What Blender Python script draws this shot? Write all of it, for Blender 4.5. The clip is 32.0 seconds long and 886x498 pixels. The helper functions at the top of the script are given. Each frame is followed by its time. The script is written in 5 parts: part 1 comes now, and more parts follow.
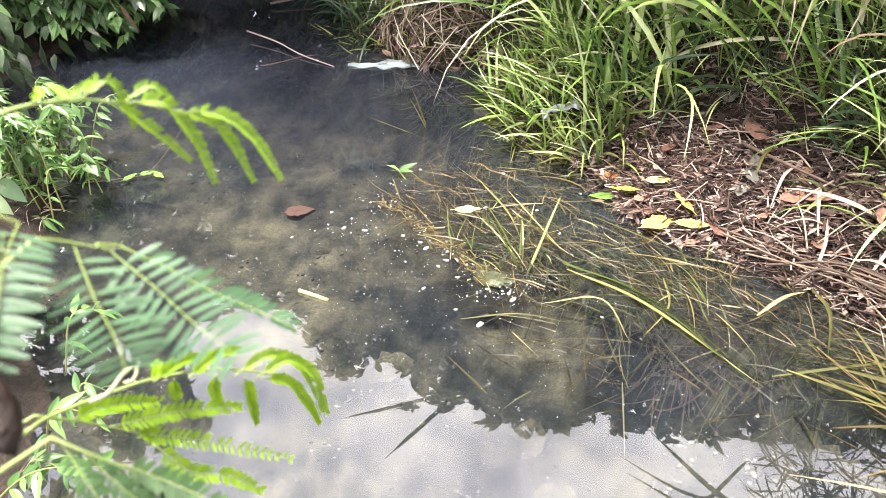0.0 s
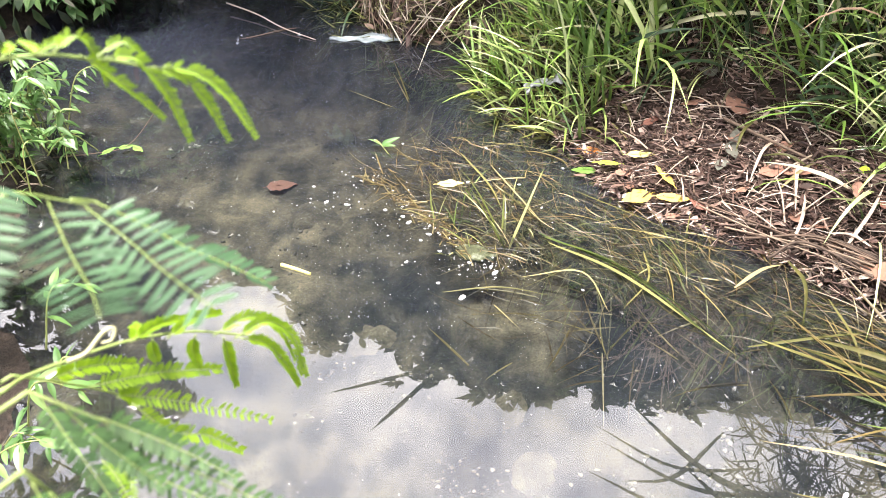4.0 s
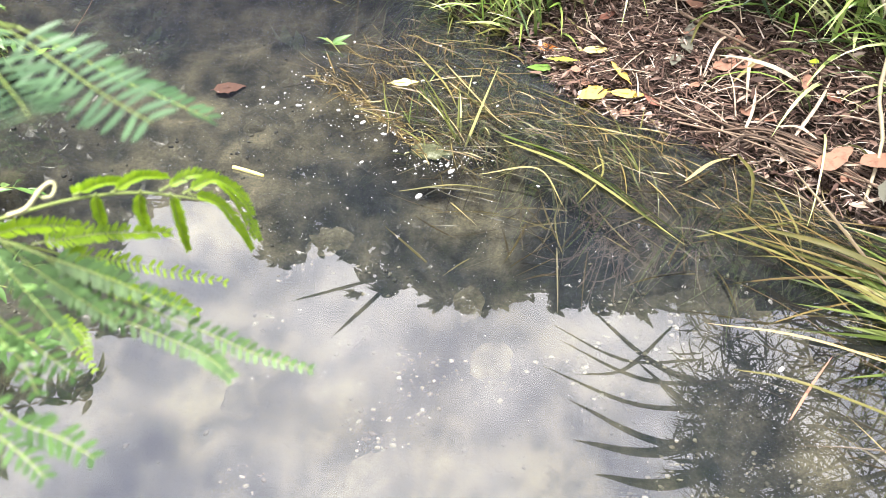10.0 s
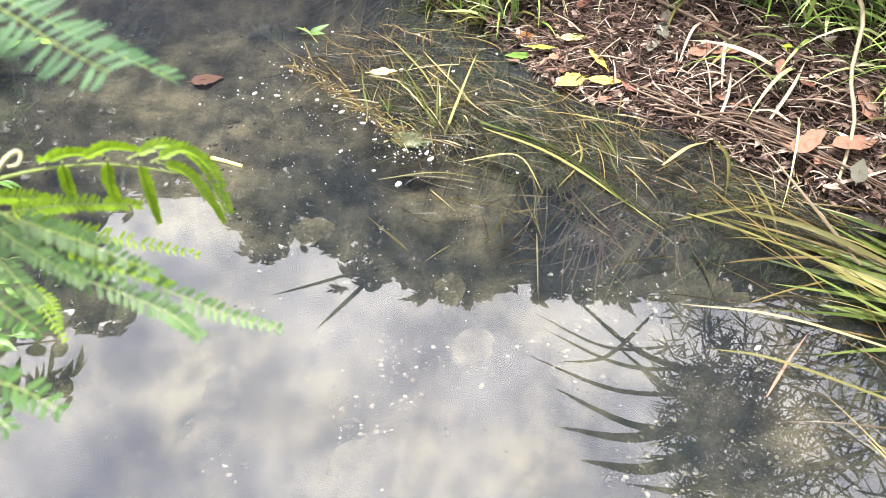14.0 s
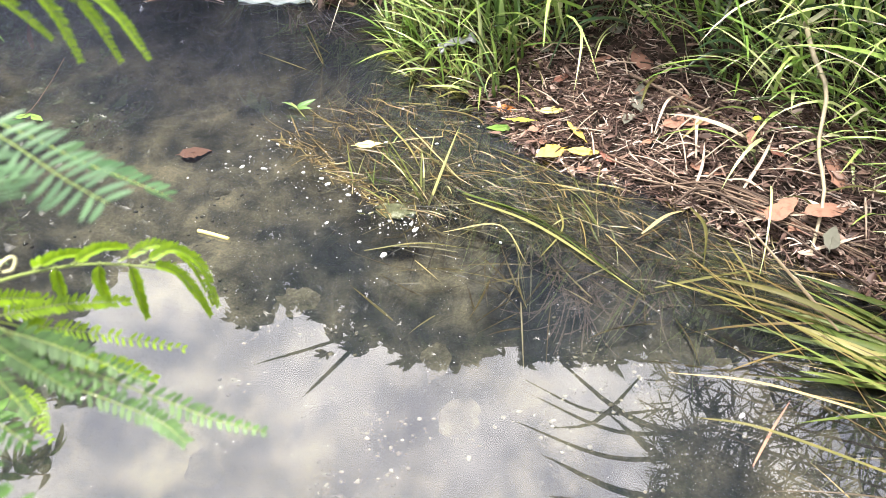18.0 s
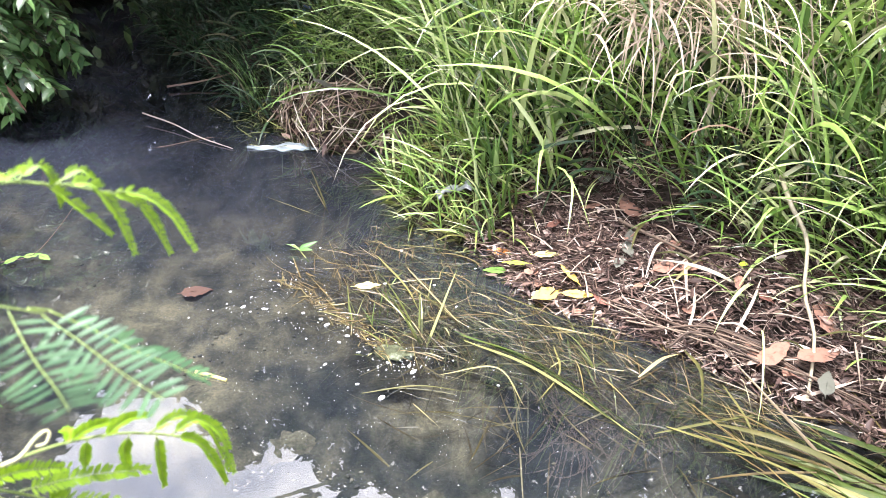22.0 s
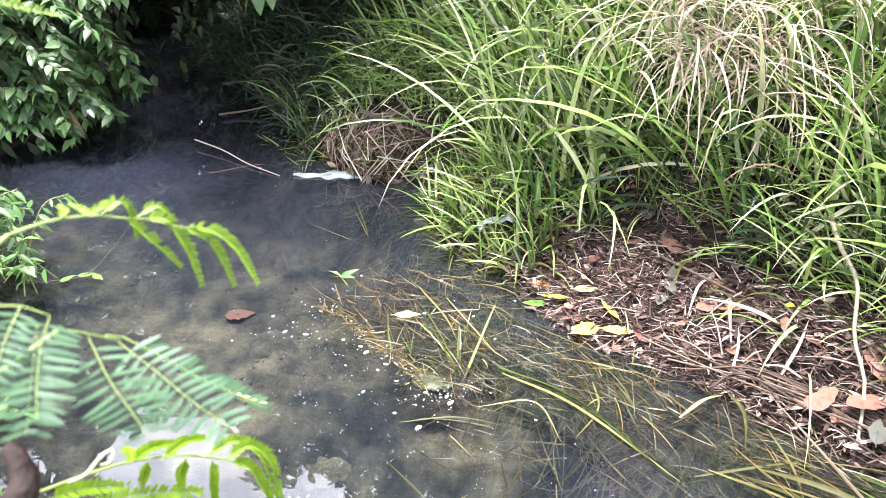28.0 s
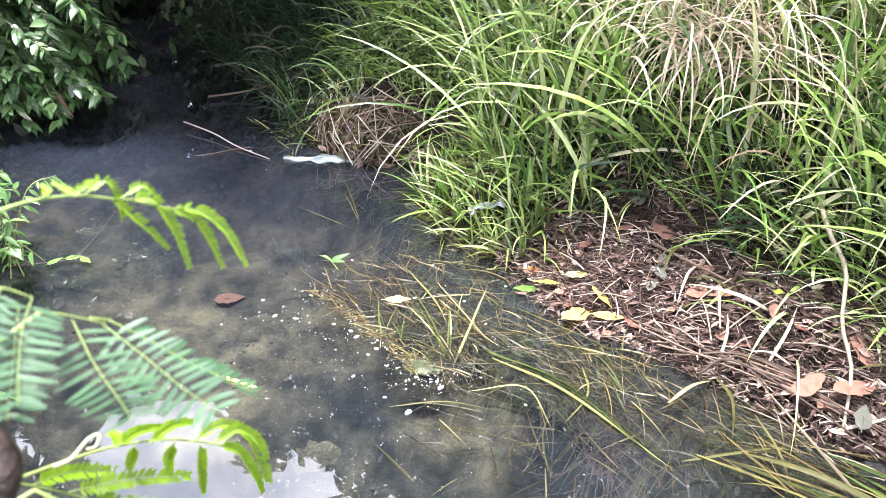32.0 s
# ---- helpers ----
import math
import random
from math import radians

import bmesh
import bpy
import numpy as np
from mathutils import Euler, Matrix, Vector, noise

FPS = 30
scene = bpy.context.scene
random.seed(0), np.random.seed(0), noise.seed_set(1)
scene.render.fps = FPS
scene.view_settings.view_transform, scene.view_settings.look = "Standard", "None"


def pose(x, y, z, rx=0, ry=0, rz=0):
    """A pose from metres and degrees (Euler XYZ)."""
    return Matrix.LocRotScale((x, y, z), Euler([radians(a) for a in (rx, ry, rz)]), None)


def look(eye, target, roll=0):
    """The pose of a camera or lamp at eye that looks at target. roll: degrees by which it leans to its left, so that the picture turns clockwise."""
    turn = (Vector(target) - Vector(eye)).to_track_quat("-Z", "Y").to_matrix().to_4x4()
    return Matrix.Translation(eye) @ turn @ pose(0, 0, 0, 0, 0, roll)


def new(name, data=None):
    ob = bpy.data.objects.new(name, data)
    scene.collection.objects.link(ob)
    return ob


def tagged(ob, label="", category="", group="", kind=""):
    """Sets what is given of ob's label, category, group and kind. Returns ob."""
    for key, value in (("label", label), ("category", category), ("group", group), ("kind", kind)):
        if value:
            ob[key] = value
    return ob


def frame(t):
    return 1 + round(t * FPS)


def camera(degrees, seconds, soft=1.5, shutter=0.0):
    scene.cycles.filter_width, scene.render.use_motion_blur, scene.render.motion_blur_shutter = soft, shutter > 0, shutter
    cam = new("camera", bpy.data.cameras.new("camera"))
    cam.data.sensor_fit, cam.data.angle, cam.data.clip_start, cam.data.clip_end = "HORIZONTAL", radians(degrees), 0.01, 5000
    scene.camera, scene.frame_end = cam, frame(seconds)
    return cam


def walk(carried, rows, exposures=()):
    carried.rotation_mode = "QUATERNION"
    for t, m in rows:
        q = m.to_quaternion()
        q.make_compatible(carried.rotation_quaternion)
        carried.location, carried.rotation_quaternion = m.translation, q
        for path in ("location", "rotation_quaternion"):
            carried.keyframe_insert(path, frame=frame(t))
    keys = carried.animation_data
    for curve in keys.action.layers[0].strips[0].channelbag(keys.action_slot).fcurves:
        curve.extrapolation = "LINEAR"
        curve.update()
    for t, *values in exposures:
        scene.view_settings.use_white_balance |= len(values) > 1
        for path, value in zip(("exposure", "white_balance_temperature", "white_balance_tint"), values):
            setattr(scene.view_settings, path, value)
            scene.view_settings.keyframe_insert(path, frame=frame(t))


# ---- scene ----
cam = camera(66.1, 32.0, 0.8)
cam.data.dof.use_dof, cam.data.dof.focus_distance, cam.data.dof.aperture_fstop = True, 2.0, 11.0
PATH = [
    (0, (0.306, 0.515, 1.107), (0.029, 2.039, -0.157), -5.4),
    (0.5, (0.306, 0.515, 1.108), (0.031, 2.039, -0.157), -5.3),
    (1, (0.306, 0.516, 1.108), (0.034, 2.042, -0.157), -5.2),
    (1.5, (0.306, 0.516, 1.107), (0.037, 2.04, -0.159), -5.2),
    (2, (0.306, 0.515, 1.108), (0.04, 2.035, -0.164), -5.1),
    (2.5, (0.306, 0.516, 1.107), (0.044, 2.034, -0.168), -5.0),
    (3, (0.306, 0.515, 1.108), (0.052, 2.027, -0.176), -4.8),
    (3.5, (0.31, 0.51, 1.106), (0.066, 2.015, -0.189), -4.7),
    (5.5, (0.313, 0.499, 1.09), (0.127, 1.916, -0.308), -3.7),
    (6, (0.315, 0.496, 1.088), (0.137, 1.903, -0.322), -3.7),
    (6.5, (0.316, 0.495, 1.086), (0.146, 1.889, -0.337), -3.7),
    (7, (0.317, 0.492, 1.083), (0.157, 1.873, -0.355), -3.7),
    (7.5, (0.318, 0.488, 1.081), (0.166, 1.855, -0.37), -3.7),
    (8, (0.316, 0.489, 1.082), (0.178, 1.842, -0.384), -3.4),
    (8.5, (0.315, 0.486, 1.078), (0.185, 1.83, -0.397), -3.2),
    (9, (0.313, 0.485, 1.078), (0.194, 1.821, -0.405), -2.9),
    (9.5, (0.314, 0.483, 1.076), (0.204, 1.81, -0.416), -2.7),
    (10, (0.316, 0.48, 1.075), (0.212, 1.801, -0.424), -2.6),
    (10.5, (0.317, 0.475, 1.072), (0.219, 1.791, -0.431), -2.5),
    (11, (0.318, 0.473, 1.072), (0.222, 1.786, -0.435), -2.5),
    (11.5, (0.317, 0.472, 1.071), (0.229, 1.778, -0.442), -2.4),
    (12, (0.32, 0.471, 1.07), (0.239, 1.773, -0.446), -2.4),
    (12.5, (0.322, 0.47, 1.07), (0.248, 1.77, -0.449), -2.4),
    (13, (0.324, 0.466, 1.067), (0.253, 1.769, -0.449), -2.2),
    (13.5, (0.324, 0.465, 1.066), (0.261, 1.772, -0.447), -2.1),
    (15.5, (0.331, 0.461, 1.068), (0.278, 1.792, -0.424), -1.9),
    (16, (0.33, 0.462, 1.071), (0.282, 1.8, -0.415), -1.8),
    (16.5, (0.332, 0.464, 1.073), (0.288, 1.812, -0.403), -1.7),
    (17, (0.33, 0.465, 1.077), (0.293, 1.841, -0.373), -1.6),
    (17.5, (0.33, 0.466, 1.085), (0.298, 1.87, -0.339), -1.6),
    (18, (0.33, 0.468, 1.093), (0.312, 1.908, -0.294), -1.4),
    (18.5, (0.33, 0.47, 1.101), (0.331, 1.943, -0.252), -1.3),
    (19, (0.33, 0.47, 1.107), (0.35, 1.978, -0.206), -1.2),
    (19.5, (0.329, 0.469, 1.115), (0.359, 2.02, -0.147), -1.0),
    (20, (0.326, 0.469, 1.12), (0.357, 2.063, -0.088), -0.9),
    (20.5, (0.324, 0.466, 1.126), (0.345, 2.091, -0.039), -0.9),
    (21, (0.321, 0.464, 1.131), (0.34, 2.112, -0.003), -0.8),
    (21.5, (0.318, 0.462, 1.134), (0.332, 2.127, 0.025), -0.6),
    (22, (0.316, 0.462, 1.135), (0.326, 2.139, 0.046), -0.4),
    (22.5, (0.315, 0.459, 1.138), (0.317, 2.143, 0.06), -0.4),
    (23, (0.314, 0.458, 1.139), (0.31, 2.148, 0.069), -0.4),
    (23.5, (0.314, 0.457, 1.139), (0.304, 2.152, 0.078), -0.4),
    (24, (0.313, 0.455, 1.141), (0.291, 2.157, 0.091), -0.5),
    (24.5, (0.313, 0.453, 1.144), (0.277, 2.162, 0.106), -0.5),
    (25, (0.312, 0.454, 1.146), (0.262, 2.167, 0.116), -0.6),
    (25.5, (0.311, 0.452, 1.148), (0.245, 2.172, 0.128), -0.8),
    (26, (0.311, 0.452, 1.148), (0.231, 2.175, 0.136), -0.9),
    (26.5, (0.31, 0.452, 1.148), (0.222, 2.177, 0.139), -0.9),
    (28.5, (0.308, 0.454, 1.148), (0.206, 2.171, 0.128), -0.7),
    (29, (0.308, 0.454, 1.147), (0.207, 2.17, 0.124), -0.7),
    (29.5, (0.308, 0.455, 1.147), (0.213, 2.168, 0.119), -0.6),
    (30, (0.308, 0.455, 1.147), (0.221, 2.164, 0.113), -0.4),
    (30.5, (0.307, 0.457, 1.146), (0.228, 2.162, 0.104), -0.2),
    (31, (0.307, 0.457, 1.146), (0.232, 2.161, 0.101), -0.1),
    (31.5, (0.307, 0.458, 1.144), (0.233, 2.159, 0.095), 0.0),
    (32, (0.307, 0.458, 1.144), (0.234, 2.156, 0.09), 0.1),
]
walk(cam, [(t, look(eye, target, roll)) for t, eye, target, roll in PATH], [(0, 2.17, 6600, 14), (3.5, 2.17, 6600, 14), (8, 2.07, 6600, 13), (17, 2.05, 6650, 12), (19, 2.11, 6750, 13), (22.5, 2.29, 6050, 16), (32, 2.29, 6000, 16)])

# ---- world and light ----
world = bpy.data.worlds.new("overcast_sky")
scene.world = world
world.use_nodes = True
wn, wl = world.node_tree.nodes, world.node_tree.links
wn.clear()
w_out = wn.new("ShaderNodeOutputWorld")
w_bg = wn.new("ShaderNodeBackground")
w_bg.inputs["Strength"].default_value = 0.06
w_sky = wn.new("ShaderNodeTexSky")
w_sky.sky_type = "NISHITA"
w_sky.sun_disc = False
w_sky.sun_elevation = radians(63)
w_sky.sun_rotation = radians(-5)
w_sky.dust_density = 3.0
w_co = wn.new("ShaderNodeTexCoord")
w_noise = wn.new("ShaderNodeTexNoise")
w_noise.inputs["Scale"].default_value = 6.0
w_noise.inputs["Detail"].default_value = 6.0
w_noise.inputs["Roughness"].default_value = 0.55
w_ramp = wn.new("ShaderNodeValToRGB")
w_ramp.color_ramp.elements[0].position, w_ramp.color_ramp.elements[0].color = 0.36, (9.2, 9.8, 11.9, 1)
w_ramp.color_ramp.elements[1].position, w_ramp.color_ramp.elements[1].color = 0.66, (25, 24.7, 24.8, 1)
w_mix = wn.new("ShaderNodeMix")
w_mix.data_type = "RGBA"
w_mix.inputs["Factor"].default_value = 0.9
wl.new(w_co.outputs["Generated"], w_noise.inputs["Vector"])
wl.new(w_noise.outputs["Fac"], w_ramp.inputs["Fac"])
wl.new(w_sky.outputs["Color"], w_mix.inputs[6])
wl.new(w_ramp.outputs["Color"], w_mix.inputs[7])
wl.new(w_mix.outputs[2], w_bg.inputs["Color"])
wl.new(w_bg.outputs["Background"], w_out.inputs["Surface"])

sun = new("sun", bpy.data.lights.new("sun", "SUN"))
sun.data.energy = 5.0
sun.data.angle = radians(15)
sun.data.color = (1.0, 0.96, 0.9)
sun.matrix_world = look((-0.3, 0.6, 6), (0.35, 0.0, 0))


# ---- materials ----
def shader(name, rough=0.6, spec=0.4):
    m = bpy.data.materials.new(name)
    m.use_nodes = True
    nt = m.node_tree
    b = nt.nodes["Principled BSDF"]
    b.inputs["Roughness"].default_value = rough
    b.inputs["Specular IOR Level"].default_value = spec
    return m, nt, b


def ramp(nt, stops):
    r = nt.nodes.new("ShaderNodeValToRGB")
    el = r.color_ramp.elements
    el[0].position, el[0].color = stops[0][0], (*stops[0][1], 1)
    el[1].position, el[1].color = stops[-1][0], (*stops[-1][1], 1)
    for p, c in stops[1:-1]:
        el.new(p).color = (*c, 1)
    return r


def noise_tex(nt, scale, detail=4.0, rough=0.55, stretch=None):
    co = nt.nodes.new("ShaderNodeTexCoord")
    n = nt.nodes.new("ShaderNodeTexNoise")
    n.inputs["Scale"].default_value = scale
    n.inputs["Detail"].default_value = detail
    n.inputs["Roughness"].default_value = rough
    if stretch:
        mp = nt.nodes.new("ShaderNodeMapping")
        mp.inputs["Scale"].default_value = stretch
        nt.links.new(co.outputs["Object"], mp.inputs["Vector"])
        nt.links.new(mp.outputs["Vector"], n.inputs["Vector"])
    else:
        nt.links.new(co.outputs["Object"], n.inputs["Vector"])
    return n


def mixed(nt, a, b, fac, mode="MIX"):
    m = nt.nodes.new("ShaderNodeMix")
    m.data_type, m.blend_type = "RGBA", mode
    if isinstance(fac, float):
        m.inputs["Factor"].default_value = fac
    else:
        nt.links.new(fac, m.inputs["Factor"])
    for sock, v in ((m.inputs[6], a), (m.inputs[7], b)):
        if isinstance(v, tuple):
            sock.default_value = (*v, 1)
        else:
            nt.links.new(v, sock)
    return m.outputs[2]


def bump(nt, b, height, strength, distance):
    n = nt.nodes.new("ShaderNodeBump")
    n.inputs["Strength"].default_value = strength
    n.inputs["Distance"].default_value = distance
    nt.links.new(height, n.inputs["Height"])
    nt.links.new(n.outputs["Normal"], b.inputs["Normal"])


def leafy(name, stops, rough=0.42, thin=0.35, island=True, spot=(0.25, 0.17, 0.06), spots=0.25, scale=60.0, spec=0.45):
    """A leaf: its colour varies from leaf to leaf and over the blade; some light passes through."""
    m, nt, b = shader(name, rough, spec)
    if island:
        src = nt.nodes.new("ShaderNodeNewGeometry").outputs["Random Per Island"]
    else:
        src = nt.nodes.new("ShaderNodeObjectInfo").outputs["Random"]
    r = ramp(nt, stops)
    nt.links.new(src, r.inputs["Fac"])
    n = noise_tex(nt, scale, 5.0, 0.65)
    nr = ramp(nt, [(0.5, (0, 0, 0)), (0.78, (1, 1, 1))])
    nt.links.new(n.outputs["Fac"], nr.inputs["Fac"])
    f = nt.nodes.new("ShaderNodeMath")
    f.operation = "MULTIPLY"
    f.inputs[1].default_value = spots
    nt.links.new(nr.outputs["Color"], f.inputs[0])
    col = mixed(nt, r.outputs["Color"], spot, f.outputs[0])
    nt.links.new(col, b.inputs["Base Color"])
    bump(nt, b, n.outputs["Fac"], 0.25, 0.002)
    if thin:
        tr = nt.nodes.new("ShaderNodeBsdfTranslucent")
        nt.links.new(col, tr.inputs["Color"])
        mx = nt.nodes.new("ShaderNodeMixShader")
        mx.inputs["Fac"].default_value = thin
        nt.links.new(b.outputs["BSDF"], mx.inputs[1])
        nt.links.new(tr.outputs["BSDF"], mx.inputs[2])
        nt.links.new(mx.outputs["Shader"], nt.nodes["Material Output"].inputs["Surface"])
    return m


def earthy(name, stops, scale=8.0, fine=120.0, rough=0.85, strength=0.6, distance=0.01, spec=0.3):
    m, nt, b = shader(name, rough, spec)
    n1, n2 = noise_tex(nt, scale, 6.0, 0.6), noise_tex(nt, fine, 4.0, 0.7)
    r = ramp(nt, stops)
    nt.links.new(n1.outputs["Fac"], r.inputs["Fac"])
    r2 = ramp(nt, [(0.3, (0.55, 0.55, 0.55)), (0.7, (1.3, 1.3, 1.3))])
    nt.links.new(n2.outputs["Fac"], r2.inputs["Fac"])
    nt.links.new(mixed(nt, r.outputs["Color"], r2.outputs["Color"], 1.0, "MULTIPLY"), b.inputs["Base Color"])
    bump(nt, b, n2.outputs["Fac"], strength, distance)
    return m


def woody(name, stops, rough=0.75, island=True):
    m, nt, b = shader(name, rough, 0.3)
    if island:
        src = nt.nodes.new("ShaderNodeNewGeometry").outputs["Random Per Island"]
    else:
        src = nt.nodes.new("ShaderNodeObjectInfo").outputs["Random"]
    r = ramp(nt, stops)
    nt.links.new(src, r.inputs["Fac"])
    n = noise_tex(nt, 90.0, 4.0, 0.7)
    r2 = ramp(nt, [(0.3, (0.6, 0.6, 0.6)), (0.7, (1.2, 1.2, 1.2))])
    nt.links.new(n.outputs["Fac"], r2.inputs["Fac"])
    nt.links.new(mixed(nt, r.outputs["Color"], r2.outputs["Color"], 1.0, "MULTIPLY"), b.inputs["Base Color"])
    bump(nt, b, n.outputs["Fac"], 0.5, 0.003)
    return m


M_GROUND = earthy("bank_soil", [(0.3, (0.012, 0.01, 0.007)), (0.5, (0.028, 0.02, 0.014)), (0.72, (0.07, 0.05, 0.037))], 22.0, 140.0, 0.9, 0.9, 0.02)
M_GRASS = leafy("grass_green", [(0.0, (0.022, 0.048, 0.012)), (0.2, (0.078, 0.155, 0.024)), (0.44, (0.19, 0.325, 0.054)), (0.7, (0.33, 0.455, 0.125)), (0.9, (0.48, 0.53, 0.25)), (1.0, (0.58, 0.53, 0.38))], 0.32, 0.13, spec=0.8)
M_EDGE = leafy("grass_olive", [(0.0, (0.025, 0.028, 0.008)), (0.4, (0.08, 0.1, 0.022)), (0.75, (0.17, 0.18, 0.045)), (1.0, (0.3, 0.26, 0.1))], 0.4, 0.15, spec=0.5)
# grass green darkened so that the colour itself carries shade
M_SHADEGRASS = leafy("grass_shade_colour", [(0.0, (0.008, 0.022, 0.01)), (0.6, (0.022, 0.055, 0.023)), (0.9, (0.05, 0.09, 0.038)), (1.0, (0.16, 0.14, 0.085))], 0.42, 0.25)
M_STRAW = leafy("dry_straw", [(0.0, (0.13, 0.075, 0.05)), (0.3, (0.3, 0.21, 0.15)), (0.7, (0.5, 0.41, 0.32)), (1.0, (0.64, 0.58, 0.49))], 0.55, 0.3, spot=(0.2, 0.11, 0.06))
M_PALE = leafy("bleached_stalk", [(0.0, (0.28, 0.24, 0.16)), (1.0, (0.36, 0.32, 0.23))], 0.6, 0.1, island=False, spots=0.35)
M_MAT = leafy("drowned_grass", [(0.0, (0.03, 0.02, 0.008)), (0.42, (0.09, 0.062, 0.022)), (0.72, (0.13, 0.098, 0.031)), (0.92, (0.165, 0.135, 0.045)), (1.0, (0.28, 0.235, 0.13))], 0.4, 0.2, spot=(0.07, 0.045, 0.02))
M_REED = leafy("reed_blade", [(0.0, (0.03, 0.032, 0.009)), (0.4, (0.075, 0.073, 0.024)), (0.75, (0.135, 0.125, 0.043)), (1.0, (0.23, 0.19, 0.1))], 0.5, 0.15, island=False, scale=25.0, spec=0.15)
M_RUSH = leafy("rush_blade", [(0.0, (0.03, 0.048, 0.01)), (0.4, (0.062, 0.092, 0.018)), (0.75, (0.1, 0.132, 0.033)), (1.0, (0.17, 0.16, 0.06))], 0.5, 0.25, island=False, scale=25.0, spec=0.25)
M_SPROUT = leafy("sprout_blade", [(0.0, (0.07, 0.085, 0.02)), (0.5, (0.15, 0.17, 0.05)), (1.0, (0.29, 0.28, 0.12))], 0.45, 0.2, island=False, scale=25.0, spec=0.3)
M_SHRUB = leafy("shrub_leaf", [(0.0, (0.028, 0.068, 0.024)), (0.45, (0.068, 0.138, 0.048)), (0.85, (0.15, 0.24, 0.1)), (1.0, (0.2, 0.24, 0.1))], 0.34, 0.3, island=False, spec=0.8)
M_SHRUB_I = leafy("shrub_leaf_mass", [(0.0, (0.025, 0.06, 0.02)), (0.6, (0.07, 0.15, 0.045)), (1.0, (0.14, 0.25, 0.08))], 0.42, 0.3)
M_HERB = leafy("herb_leaf", [(0.0, (0.04, 0.095, 0.025)), (0.5, (0.09, 0.18, 0.045)), (1.0, (0.17, 0.27, 0.085))], 0.4, 0.3, island=False, spots=0.1)
# dark leaf colour; behind the shrub and on the canes it carries shade
M_DARKLEAF = leafy("dark_leaf", [(0.0, (0.012, 0.026, 0.01)), (0.6, (0.025, 0.055, 0.016)), (1.0, (0.06, 0.1, 0.03))], 0.5, 0.25)
M_FROND = leafy("frond_young", [(0.0, (0.12, 0.22, 0.006)), (1.0, (0.19, 0.31, 0.011))], 0.45, 0.5, spots=0.05)
M_FROND_OLD = leafy("frond_mature", [(0.0, (0.026, 0.06, 0.028)), (1.0, (0.05, 0.1, 0.046))], 0.42, 0.22, spots=0.05, spec=0.22)
M_FROND_MID = leafy("frond_green", [(0.0, (0.025, 0.065, 0.014)), (1.0, (0.055, 0.118, 0.027))], 0.5, 0.22, spots=0.05, spec=0.3)
M_RACHIS = leafy("rachis", [(0.0, (0.14, 0.2, 0.045)), (1.0, (0.19, 0.245, 0.07))], 0.5, 0.1, island=False, spots=0.15)
M_SHOOT = leafy("young_shoot", [(0.0, (0.3, 0.3, 0.16)), (1.0, (0.38, 0.36, 0.2))], 0.5, 0.15, island=False, spots=0.1)
M_DARKSTEM = leafy("shrub_stem", [(0.0, (0.05, 0.06, 0.025)), (1.0, (0.09, 0.08, 0.04))], 0.6, 0.0, island=False)
M_STEM = leafy("green_stem", [(0.0, (0.12, 0.16, 0.04)), (1.0, (0.26, 0.26, 0.09))], 0.5, 0.0, island=False)
M_TWIG = woody("dead_twig", [(0.0, (0.025, 0.015, 0.011)), (0.48, (0.072, 0.042, 0.033)), (0.76, (0.185, 0.122, 0.095)), (0.92, (0.36, 0.285, 0.235)), (1.0, (0.58, 0.5, 0.43))])
M_TWIG_O = woody("loose_twig", [(0.0, (0.03, 0.02, 0.014)), (0.4, (0.09, 0.06, 0.042)), (0.75, (0.095, 0.062, 0.042)), (1.0, (0.19, 0.14, 0.1))], island=False)
M_LITTER = leafy("litter_leaf", [(0.0, (0.03, 0.016, 0.012)), (0.5, (0.085, 0.047, 0.036)), (0.8, (0.22, 0.145, 0.112)), (1.0, (0.44, 0.35, 0.29))], 0.6, 0.1, spot=(0.03, 0.02, 0.014), spots=0.5)
M_MUD = earthy("mud", [(0.3, (0.018, 0.018, 0.019)), (0.52, (0.034, 0.031, 0.027)), (0.72, (0.08, 0.068, 0.05))], 16.0, 120.0)
M_BARK = earthy("bark", [(0.3, (0.035, 0.026, 0.018)), (0.7, (0.11, 0.085, 0.06))], 12.0, 60.0)
M_PEBBLE = woody("pebble", [(0.0, (0.055, 0.05, 0.04)), (0.5, (0.085, 0.076, 0.058)), (0.85, (0.15, 0.13, 0.095)), (1.0, (0.26, 0.23, 0.17))])
M_PALEPEBBLE = woody("pale_pebble", [(0.0, (0.09, 0.075, 0.05)), (0.6, (0.2, 0.175, 0.12)), (1.0, (0.38, 0.335, 0.25))])
M_STONE = earthy("bed_stone", [(0.35, (0.045, 0.04, 0.029)), (0.5, (0.085, 0.073, 0.049)), (0.7, (0.14, 0.12, 0.08))], 14.0, 110.0)
M_FOAM_GLINT = leafy("white_fleck", [(0.0, (0.7, 0.7, 0.66)), (1.0, (0.85, 0.85, 0.83))], 0.5, 0.15, spots=0.0)
M_MOSS = earthy("algae", [(0.3, (0.02, 0.022, 0.01)), (0.55, (0.05, 0.056, 0.026)), (0.72, (0.19, 0.205, 0.15))], 30.0, 200.0)


def plain_leaf(name, colour, spot, spots=0.4):
    return leafy(name, [(0.0, colour), (1.0, tuple(c * 1.12 for c in colour))], 0.65, 0.2, island=False, spot=spot, spots=spots, scale=45.0, spec=0.22)


